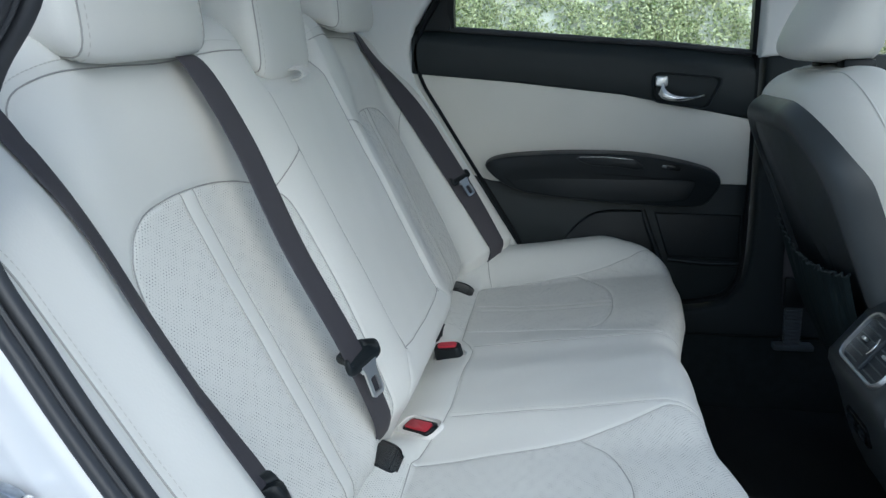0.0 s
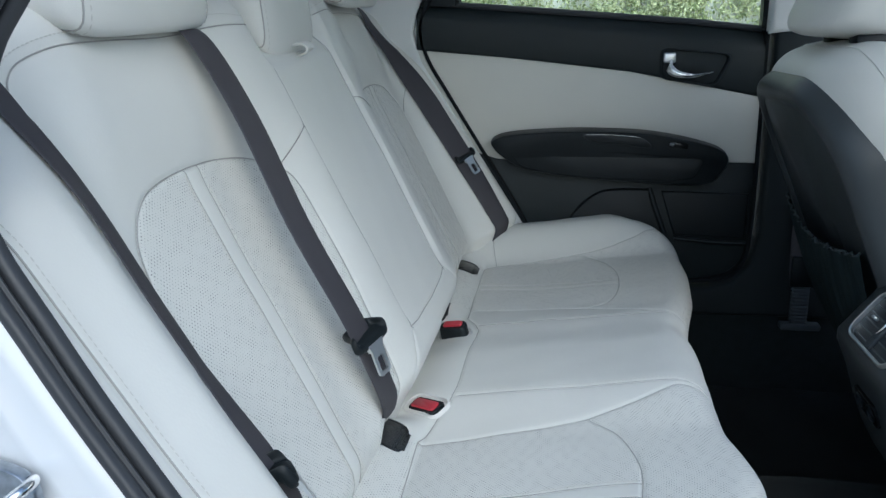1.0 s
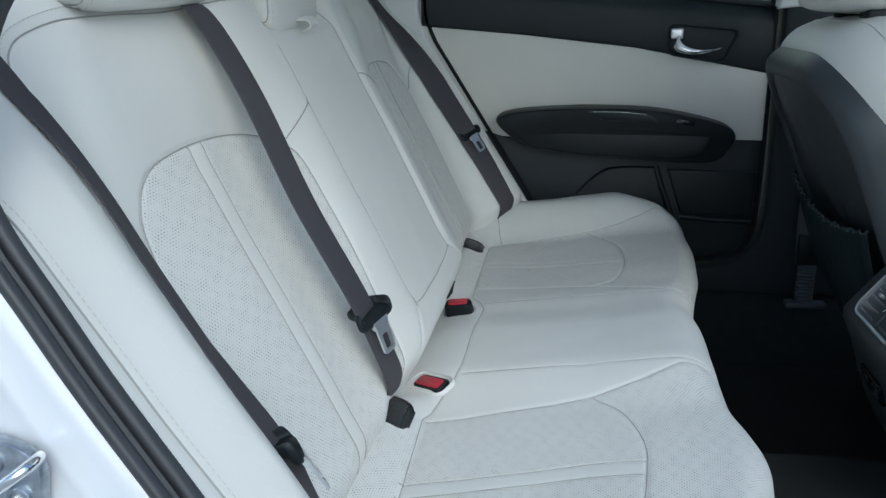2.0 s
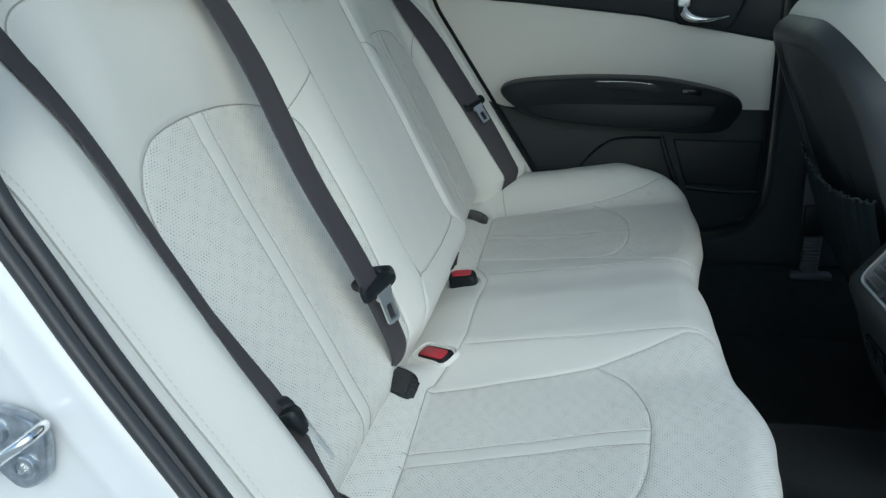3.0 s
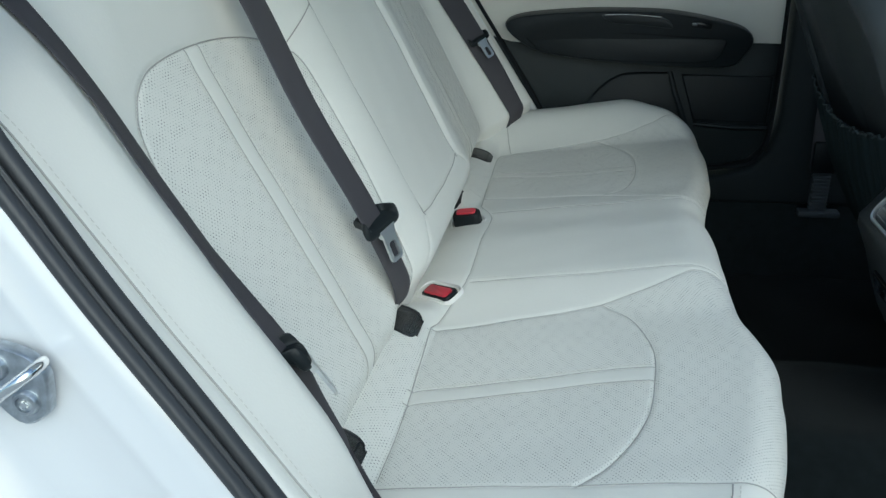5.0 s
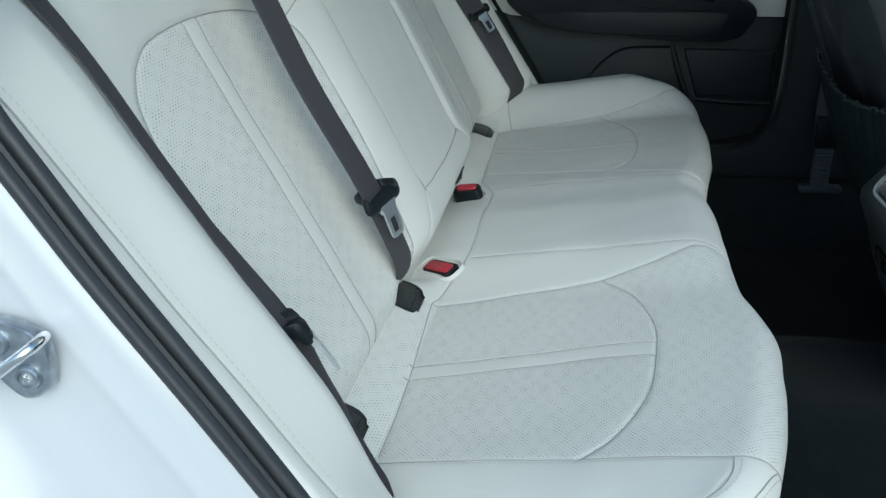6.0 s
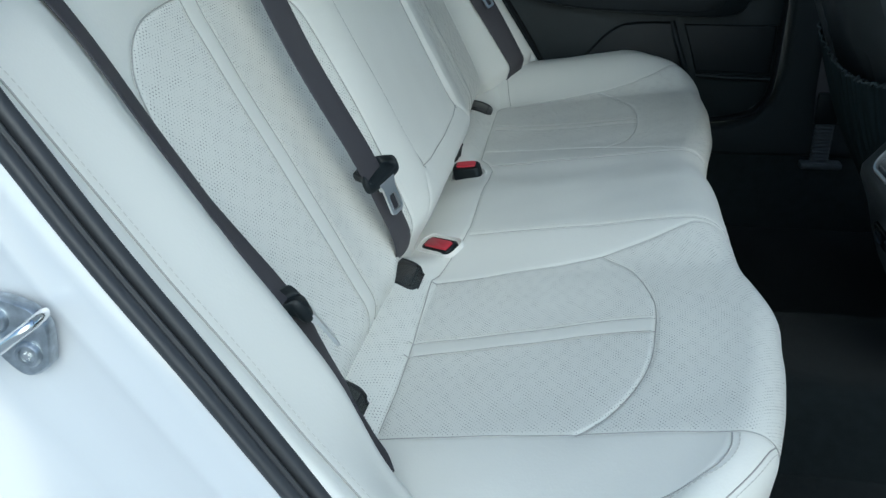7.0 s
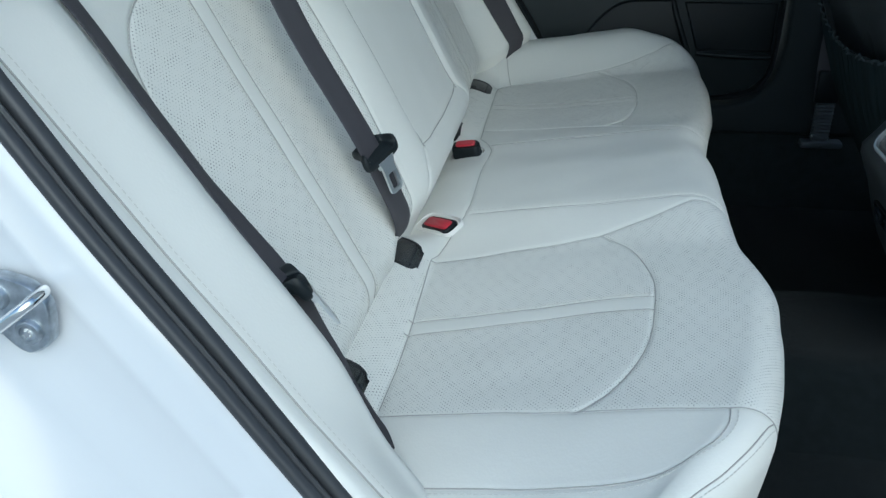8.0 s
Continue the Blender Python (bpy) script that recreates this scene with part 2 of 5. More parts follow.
def ribbon(left, right, thick, material, name, parent, label=""):
    """A strap between two edges, with a thickness and a map along its length."""
    l, r = np.array(left, float), np.array(right, float)
    mid = (l + r) / 2
    tan = np.gradient(mid, axis=0)
    nor = np.cross(r - l, tan)
    nor /= np.linalg.norm(nor, axis=1)[:, None]
    if nor[:, 0].sum() < 0:
        nor = -nor
    run = np.r_[0, np.cumsum(np.linalg.norm(np.diff(mid, axis=0), axis=1))]
    cols = [(l + (r - l) * f, f) for f in (0, 0.04, 0.25, 0.5, 0.75, 0.96, 1)]
    verts, uvs, faces = [], [], []
    ring = [(p + nor * thick * (0.1 if f in (0, 1) else 0.5), f) for p, f in cols] + [(p - nor * thick * (0.1 if f in (0, 1) else 0.5), f) for p, f in reversed(cols)]
    n, k = len(l), len(ring)
    for p, f in ring:
        for i in range(n):
            verts.append(p[i])
            uvs.append((run[i], f * 0.047))
    for a in range(k):
        b = (a + 1) % k
        for i in range(n - 1):
            faces.append((a * n + i, b * n + i, b * n + i + 1, a * n + i + 1))
    ob = mesh_part(name, verts, faces, material, parent, label, uvs)
    bm = bmesh.new()
    bm.from_mesh(ob.data)
    bmesh.ops.recalc_face_normals(bm, faces=bm.faces)
    bm.to_mesh(ob.data)
    bm.free()
    return ob


def sstep(a, b, x):
    t = np.clip((x - a) / (b - a), 0, 1)
    return t * t * (3 - 2 * t)


def seam_gap(x, y, lines):
    """The distance of each point from the nearest of the lines."""
    d = np.full(np.shape(x), 9.0)
    for line in lines:
        for (ax, ay), (bx, by) in zip(line[:-1], line[1:]):
            dx, dy = bx - ax, by - ay
            t = np.clip(((x - ax) * dx + (y - ay) * dy) / (dx * dx + dy * dy + 1e-12), 0, 1)
            d = np.minimum(d, np.hypot(x - ax - t * dx, y - ay - t * dy))
    return d


def stitches(name, points, parent, pitch=0.0055, size=0.0032, r=0.00055, normal=(0, 0, 1)):
    """A row of short raised threads along a line."""
    p = np.array(points, float)
    run = np.r_[0, np.cumsum(np.linalg.norm(np.diff(p, axis=0), axis=1))]
    verts, faces = [], []
    nor = np.array(normal, float)
    for s in np.arange(0, run[-1] - pitch, pitch):
        a, b = (np.array([np.interp(s + k, run, p[:, c]) for c in range(3)]) for k in (0, size))
        t = (b - a) / np.linalg.norm(b - a)
        side = np.cross(t, nor)
        side /= np.linalg.norm(side)
        up = np.cross(side, t)
        base = len(verts)
        for q, k in ((a - t * r, 0.3), (a + t * r, 1), (b - t * r, 1), (b + t * r, 0.3)):
            verts += [q + side * r * k, q + up * r * k, q - side * r * k]
        for j in range(3):
            o = base + 3 * j
            faces += [(o, o + 1, o + 4, o + 3), (o + 1, o + 2, o + 5, o + 4)]
    ob = mesh_part(name, verts, faces, M_THREAD, parent)
    ob["kind"] = "stuff"
    return ob


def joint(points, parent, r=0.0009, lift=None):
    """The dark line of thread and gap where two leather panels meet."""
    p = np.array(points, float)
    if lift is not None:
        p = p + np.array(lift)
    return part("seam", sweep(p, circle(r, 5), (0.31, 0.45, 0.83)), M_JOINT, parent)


def dense(line, n=70):
    """Even steps along a line."""
    p = np.array(line, float)
    run = np.r_[0, np.cumsum(np.linalg.norm(np.diff(p, axis=0), axis=1))]
    t = np.linspace(0, run[-1], n)
    return np.stack([np.interp(t, run, p[:, k]) for k in range(p.shape[1])], -1)


def split_surface(P, U, V, region, names, perf=None, uv=None):
    """A grid of points P[i, j] cut into one mesh for each number in region; normals are shared across the cuts.
    names: number -> (name, material, parent, label)."""
    n, m = P.shape[:2]
    du, dv = np.gradient(P, axis=0), np.gradient(P, axis=1)
    N = np.cross(du, dv)
    N /= np.linalg.norm(N, axis=2)[..., None] + 1e-12
    uvs = np.stack([U, V], -1) if uv is None else uv
    idx = np.arange(n * m).reshape(n, m)
    quads = np.stack([idx[:-1, :-1], idx[1:, :-1], idx[1:, 1:], idx[:-1, 1:]], -1).reshape(-1, 4)
    reg = region[:-1, :-1].reshape(-1)
    flatP, flatN, flatUV = P.reshape(-1, 3), N.reshape(-1, 3), uvs.reshape(-1, 2)
    made = {}
    for k, (name, material, parent, label) in names.items():
        q = quads[reg == k]
        if not len(q):
            continue
        used, inv = np.unique(q, return_inverse=True)
        made[k] = mesh_part(name, flatP[used], inv.reshape(-1, 4).tolist(), material, parent, label, flatUV[used], flatN[used], None if perf is None else perf.reshape(-1)[used])
    return made


# ---------------------------------------------------------------- rear bench: cushion
CUSH_Z, CUSH_SLOPE = 0.557, 0.13


def cushion_profile(s):
    """Along the middle of the seat, from the back: flat, then over the front edge and down. Returns x, z and the outward turn."""
    a = math.atan(CUSH_SLOPE)
    flat, R = 0.440, 0.036
    turn = radians(96) + a
    x0, z0 = -0.08, CUSH_Z - 0.08 * CUSH_SLOPE
    x = np.where(s < flat, x0 + s * math.cos(a), 0.0)
    z = np.where(s < flat, z0 + s * math.sin(a), 0.0)
    t = np.full_like(s, a)
    xe, ze = x0 + flat * math.cos(a), z0 + flat * math.sin(a)
    arc = np.clip((s - flat) / R, 0, turn)
    ang = a - arc
    cx, cz = xe + R * math.sin(a), ze - R * math.cos(a)
    bend = s >= flat
    x = np.where(bend, cx - R * np.sin(ang), x)
    z = np.where(bend, cz + R * np.cos(ang), z)
    t = np.where(bend, ang, t)
    rest = np.clip(s - flat - R * turn, 0, None)
    x, z = x + rest * np.cos(t) * (rest > 0), z + rest * np.sin(t) * (rest > 0)
    return x, z, t


SEAM_CENTRE = [(0.02, 0.252), (0.114, 0.236), (0.182, 0.225), (0.23, 0.212), (0.30, 0.183), (0.363, 0.153), (0.42, 0.147), (0.60, 0.145)]
SEAM_MID = [(0.048, 0.146), (0.18, 0.144), (0.36, 0.143), (0.60, 0.143)]
SEAM_INSERT = smooth_line([(0.233, 0.2125), (0.263, 0.249), (0.276, 0.319), (0.277, 0.39), (0.273, 0.442), (0.261, 0.488), (0.242, 0.526), (0.224, 0.546), (0.214, 0.553)], 40).tolist()
SEAM_BIGHT = [(0.05, 0.0), (0.052, 0.12), (0.046, 0.16), (0.03, 0.215), (0.019, 0.25), (0.023, 0.37), (0.026, 0.477), (0.026, 0.546)]
SEAM_PERF = [(0.02, 0.556), (0.15, 0.553), (0.26, 0.554), (0.36, 0.555), (0.42, 0.545), (0.60, 0.54)]
SEAM_BOLSTER = smooth_line([(-0.08, 0.639), (0.086, 0.639), (0.206, 0.640), (0.292, 0.637), (0.338, 0.627), (0.362, 0.604), (0.366, 0.580), (0.360, 0.556)], 40).tolist()
SEAM_CORNER = smooth_line([(0.404, 0.547), (0.396, 0.565), (0.394, 0.598), (0.393, 0.624), (0.388, 0.648), (0.378, 0.70)], 24).tolist()
FAR_BIGHT = [(0.05, 0.0), (0.052, 0.12), (0.040, 0.16), (0.020, 0.204), (0.014, 0.34), (0.012, 0.466), (0.012, 0.53)]
FAR_SIDE = [(0.038, 0.540), (0.032, 0.576), (0.026, 0.64), (0.020, 0.72)]
FAR_PERF = [(0.012, 0.520), (0.02, 0.535), (0.128, 0.546), (0.23, 0.558), (0.28, 0.572), (0.324, 0.590), (0.368, 0.620), (0.41, 0.655), (0.47, 0.70), (0.60, 0.72)]
BAND_A = smooth_line([(0.02, 0.389), (0.128, 0.371), (0.224, 0.357), (0.276, 0.356)], 24).tolist()
BAND_B = smooth_line([(0.02, 0.415), (0.130, 0.396), (0.219, 0.382), (0.277, 0.382)], 24).tolist()
CUSH_SEAMS = [SEAM_CENTRE, SEAM_INSERT]
CUSH_FINE = [SEAM_MID, BAND_A, BAND_B]


def line_at(line, x):
    p = np.array(line)
    return np.interp(x, p[:, 0], p[:, 1])


def slack(p, q):
    """Slow unevenness of stuffed leather."""
    n = np.sin(31 * p + 13 * q) * np.sin(17 * q - 9 * p + 0.4) + 0.6 * np.sin(58 * p - 37 * q + 1.7) * np.sin(43 * q + 21 * p)
    return 0.0007 * n


def cushion_surface(s, v):
    """Points of the cushion for the run s from the back and the run v across (0 in the middle)."""
    s, v = np.broadcast_arrays(np.asarray(s, float), np.asarray(v, float))
    x, z, t = cushion_profile(s)
    flat = s - 0.08
    a = np.abs(v)
    # the side rolls over and down
    edge, R = np.where(v < 0, 0.655, 0.668), np.where(v < 0, 0.060, 0.035)
    over = np.clip(a - edge, 0, None)
    ang = np.clip(over / R, 0, radians(88))
    rest = np.clip(over - R * radians(88), 0, None)
    y = np.where(a < edge, a, edge + R * np.sin(ang))
    drop = np.where(a < edge, 0, R * (1 - np.cos(ang)) + rest)
    # the plan of the front edge
    near = v < 0
    pull = 0.023 - np.where(near, 0.043 * sstep(0.12, 0.36, a), 0.043 * sstep(0.07, 0.32, a))
    pull = pull + np.where(near, 0.115 * (np.clip(a - 0.30, 0, 0.42) / 0.42) ** 2.2 + 0.007 * sstep(0.30, 0.40, a) + 0.025 * sstep(0.55, 0.68, a), 0.06 * sstep(0.54, 0.72, a) ** 1.4 - 0.012 * np.exp(-(((a - 0.47) / 0.14) ** 2)))
    x = x - pull * np.clip(s / 0.44, 0, 1) ** 3
    rise = 0.061 * sstep(0.53, 0.650, a) * (1 - sstep(0.29, 0.47, flat)) - 0.008 * sstep(0.668, 0.70, a)
    roll = 0.001 * sstep(0.50, 0.56, a) - 0.017 * sstep(0.555, 0.71, a)
    h = np.where(near, roll * (1 - 0.5 * sstep(0.30, 0.47, flat)), rise)
    h += np.where(near, 0.017, 0.010 + 0.007 * sstep(0.10, 0.0, a)) * (1 - sstep(0.12, 0.25, a))
    h -= 0.006 * np.exp(-(((a - 0.39) / 0.12) ** 2) - ((flat - 0.13) / 0.12) ** 2)
    h -= 0.012 * sstep(0.04, -0.08, flat) * sstep(0.23, 0.17, a)
    # the strip behind the rear seam swells up to the backrest
    h += 0.027 * (1 - (1 - np.clip((np.where(near, 0.025, 0.013) - flat) / 0.055, 0, 1)) ** 1.8) * sstep(0.17, 0.24, a) * sstep(0.60, 0.54, a)
    d = np.minimum(seam_gap(flat, a, CUSH_SEAMS), np.where(near, seam_gap(flat, a, [SEAM_BIGHT]), seam_gap(flat, a, [FAR_BIGHT])))
    f = seam_gap(flat, a, CUSH_FINE)
    e = np.where(near, seam_gap(flat, a, [SEAM_PERF, SEAM_BOLSTER, SEAM_CORNER]), seam_gap(flat, a, [FAR_PERF, FAR_SIDE]))
    h -= 0.0007 * np.exp(-((e / 0.0018) ** 2)) + 0.0003 * np.exp(-e / 0.008)
    h -= 0.0014 * np.exp(-((d / 0.0020) ** 2)) + 0.0009 * np.exp(-d / 0.007)
    h -= 0.0009 * np.exp(-((f / 0.0018) ** 2)) + 0.0005 * np.exp(-f / 0.008)
    # slow unevenness of the leather
    h += slack(flat, v)
    px, pz = x - h * np.sin(t), z + h * np.cos(t) - drop
    return np.stack([px, np.sign(v) * y, pz], -1)


def build_cushion():
    bench = thing("rear_bench", "ivory white leather rear bench with perforated inserts", "car seat")
    s = np.concatenate([np.arange(0, 0.43, 0.0025), np.linspace(0.43, 0.68, 80)])
    half = np.concatenate([np.arange(0, 0.66, 0.0025), np.linspace(0.66, 0.80, 44)])
    v = np.concatenate([-half[:0:-1], half])
    S, V = np.meshgrid(s, v, indexing="ij")
    P = cushion_surface(S, V)
    X, A = S - 0.08, np.abs(V)
    yc = line_at(SEAM_CENTRE, X)
    yo = np.where(V < 0, line_at(SEAM_PERF, np.clip(X, 0.02, 0.6)), line_at(FAR_PERF, np.clip(X, 0.02, 0.6)))
    band = np.minimum(A - line_at(BAND_A, X), line_at(BAND_B, X) - A)
    front = np.interp(A, [q[1] for q in SEAM_INSERT], [q[0] for q in SEAM_INSERT])
    inset = (X < front) & (X > np.where(V < 0, 0.02, 0.013))
    perf = np.minimum(A - yc, yo - A)
    perf = np.where(inset, np.minimum(perf, -band), perf)
    region = np.where(A < yc, 0, np.where(A < yo, 2, 4))
    region = np.where((region == 2) & inset, np.where(band > 0, 8, 6), region)
    region = np.where((region == 2) & (X < np.where(V < 0, 0.025, 0.013)), 10, region)
    region = region + ((V > 0) & (region > 0))
    near, far = (new("outer_cushion") for _ in range(2))
    names = {0: ("center_cushion", M_LEATHER, bench, "plain ivory leather middle seat")}
    for k, side in ((0, near), (1, far)):
        side.parent = bench
        names[2 + k] = ("front_panel", M_PERF, side, "perforated leather")
        names[4 + k] = ("bolster", M_LEATHER, side, "plain leather")
        names[6 + k] = ("insert", M_PERF, side, "perforated leather")
        names[8 + k] = ("stripe", M_LEATHER, side, "smooth leather stripe")
        names[10 + k] = ("rear_strip", M_PERF, side, "perforated leather")
    split_surface(P, X, V, region, names, perf)
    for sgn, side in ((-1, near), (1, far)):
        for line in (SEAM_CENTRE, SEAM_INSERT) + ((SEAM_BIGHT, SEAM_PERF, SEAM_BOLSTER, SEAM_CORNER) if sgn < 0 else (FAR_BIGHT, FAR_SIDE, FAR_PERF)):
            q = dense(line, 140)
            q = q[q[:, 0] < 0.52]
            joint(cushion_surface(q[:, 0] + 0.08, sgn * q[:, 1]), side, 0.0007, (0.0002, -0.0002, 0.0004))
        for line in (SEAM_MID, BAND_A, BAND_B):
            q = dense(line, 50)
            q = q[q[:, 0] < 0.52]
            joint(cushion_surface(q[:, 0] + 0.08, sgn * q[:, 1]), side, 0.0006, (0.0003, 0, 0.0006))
    # stitching beside the seams
    for sgn in (-1, 1):
        side = near if sgn < 0 else far
        for line, off in ((SEAM_BOLSTER, 0.006), (SEAM_CORNER, -0.006)) if sgn < 0 else ():
            q = np.array(line)
            tang = np.gradient(q, axis=0)
            tang /= np.linalg.norm(tang, axis=1)[:, None]
            q = q + off * np.stack([-tang[:, 1], tang[:, 0]], -1)
            pts = cushion_surface(q[:, 0] + 0.08, sgn * q[:, 1]) + np.array((0, 0, 0.0006))
            stitches("stitching", pts, side)
        for line, off in ((BAND_A, -0.0035), (BAND_B, 0.0035)):
            q = dense(line, 60)
            q = q[q[:, 0] > 0.034]
            stitches("stitching", cushion_surface(q[:, 0] + 0.08, sgn * (q[:, 1] + off)) + np.array((0, 0, 0.0007)), side, pitch=0.0045, size=0.0030, r=0.0007)
        for off in (0.006,):
            pts = cushion_surface(np.linspace(0.135, 0.50, 60), sgn * (0.1435 - off)) + np.array((0, 0, 0.0005))
            stitches("stitching", pts, bench)
    return bench


# ---------------------------------------------------------------- rear bench: backrest
BACK_C, BACK_SLOPE = 0.285, 0.5
BK = math.hypot(1, BACK_SLOPE)
UPX, UPZ = -BACK_SLOPE / BK, 1 / BK  # up along the back
NX, NZ = 1 / BK, BACK_SLOPE / BK  # out of the back
TOP_Z = 1.048
ARCH = smooth_line([(0.50, 0.262), (0.575, 0.246), (0.61, 0.238), (0.642, 0.231), (0.74, 0.222), (0.861, 0.222), (0.893, 0.245), (0.913, 0.28), (0.924, 0.326), (0.927, 0.376), (0.926, 0.425), (0.921, 0.472), (0.913, 0.497), (0.898, 0.52), (0.871, 0.540), (0.80, 0.551), (0.70, 0.548), (0.575, 0.53), (0.50, 0.52)], 96).tolist()
STRIPE_A, STRIPE_B = [(0.50, 0.379), (0.926, 0.379)], [(0.50, 0.406), (0.926, 0.406)]
WEDGE = [(0.921, 0.136), (0.893, 0.240)]
OUTER_WEDGE = [(0.866, 0.545), (0.915, 0.607)]
MID_EDGE = [(0.650, 0.134), (0.85, 0.134), (1.03, 0.134)]
MID_LOW = [(0.648, 0.0), (0.650, 0.10), (0.654, 0.14), (0.636, 0.165), (0.60, 0.20)]
PIPE = smooth_line([(1.042, 0.150), (1.046, 0.25), (1.044, 0.45), (1.038, 0.540), (1.024, 0.580), (0.984, 0.602)], 40).tolist()
SIDE = [(0.50, 0.707), (1.05, 0.707)]


def back_height(zb, a, near):
    """How far the back stands out of its base plane at the height zb and the distance a from the middle."""
    peak = (np.interp(zb, [0.52, 0.64, 0.757, 0.845, 0.95, 1.04], [0.408, 0.392, 0.374, 0.360, 0.343, 0.322]) - BACK_C) / BK
    seam = (np.interp(zb, [0.52, 0.65, 0.78, 0.94, 1.04], [0.392, 0.366, 0.345, 0.322, 0.305]) - BACK_C) / BK
    peak = peak - np.where(near, 0.017 + 0.016 * sstep(0.67, 0.56, zb), 0.0)
    crest = np.where(near, 0.650, 0.662)
    h = peak * sstep(0.54, crest, a) ** 1.3
    h = np.where(a > crest, peak + (seam - peak) * sstep(crest - 0.004, 0.704, a), h)
    h += 0.040 * sstep(0.35, 0.155, a)
    h -= 0.005 * sstep(0.150, 0.134, a) * sstep(0.636, 0.676, zb)
    h += 0.016 * sstep(0.90, 0.99, zb) * sstep(0.60, 0.50, a) * sstep(0.16, 0.28, a)
    h -= 0.034 * sstep(0.985, 1.04, zb) * sstep(0.165, 0.115, a)
    inner = sstep(0.31, 0.25, a)
    h -= (inner * 0.068 * sstep(0.634, 0.565, zb) ** 1.6 + (1 - inner) * 0.050 * sstep(0.62, 0.545, zb) ** 1.5) * sstep(0.60, 0.54, a)
    h -= np.where(near, 0.0, 0.030 * sstep(0.606, 0.572, zb) * sstep(0.40, 0.47, a))
    h -= np.where(near, 0.0, 0.014 * sstep(0.63, 0.57, zb) * sstep(0.60, 0.54, a))
    return h


def back_surface(w, v):
    """Points of the backrest for the run w up from z = 0.48 and the run v across."""
    w, v = np.broadcast_arrays(np.asarray(w, float), np.asarray(v, float))
    a = np.abs(v)
    length = (TOP_Z - 0.48) / UPZ
    zb = 0.48 + np.clip(w, None, length) * UPZ
    xb = BACK_C - BACK_SLOPE * zb
    R, lean = 0.045, math.atan2(UPZ, UPX)
    arc = np.clip((w - length) / R, 0, radians(44))
    cx, cz = BACK_C - BACK_SLOPE * TOP_Z - NX * R, TOP_Z - NZ * R
    na = math.atan2(NZ, NX) + arc
    over = w > length
    nx, nz = np.where(over, np.cos(na), NX), np.where(over, np.sin(na), NZ)
    x, z = np.where(over, cx + R * nx, xb), np.where(over, cz + R * nz, zb)
    rest = np.clip(w - length - R * radians(44), 0, None)
    x, z = x - rest * np.sin(na) * (rest > 0), z + rest * np.cos(na) * (rest > 0)
    h = back_height(zb, a, v < 0)
    h = h * np.where(over, 1 - 0.5 * sstep(0, 0.12, w - length), 1)
    zz = np.where(over, TOP_Z + (w - length), zb)
    d = seam_gap(zz, a, [ARCH, MID_LOW])
    f = seam_gap(zz, a, [STRIPE_A, STRIPE_B, WEDGE, MID_EDGE, SIDE, PIPE])
    h = h - 0.0017 * np.exp(-((d / 0.0020) ** 2)) - 0.0012 * np.exp(-d / 0.008)
    h = h - 0.0009 * np.exp(-((f / 0.0018) ** 2)) - 0.0006 * np.exp(-f / 0.008)
    h = h + slack(zz * 0.8 + 1.3, v + 0.4)
    # side: rolls away to the body
    edge, Rs = np.where(v < 0, 0.718, 0.722), np.where(v < 0, 0.007, 0.016)
    past = np.clip(a - edge, 0, None)
    ang = np.clip(past / Rs, 0, radians(85))
    more = np.clip(past - Rs * radians(85), 0, None)
    y = np.where(a < edge, a, edge + Rs * np.sin(ang))
    h = h - np.where(a < edge, 0, Rs * (1 - np.cos(ang)) + more)
    # the shoulders fall off towards the sides
    fall = 0.05 * sstep(0.50, 0.70, a) ** 2 * sstep(0.90, 1.05, zz)
    # the back stands a little taller by the closed door
    grow = (zz - 0.55) * 0.088 * sstep(-0.40, 0.50, v)
    return np.stack([x + h * nx - BACK_SLOPE * grow, np.sign(v) * y, z + h * nz - fall + grow], -1)


def back_at(z, v, lift=0.0):
    """A place on the back at about the height z."""
    p = back_surface((np.asarray(z) - 0.48) / UPZ, v)
    return p + lift * np.array((NX, 0, NZ))


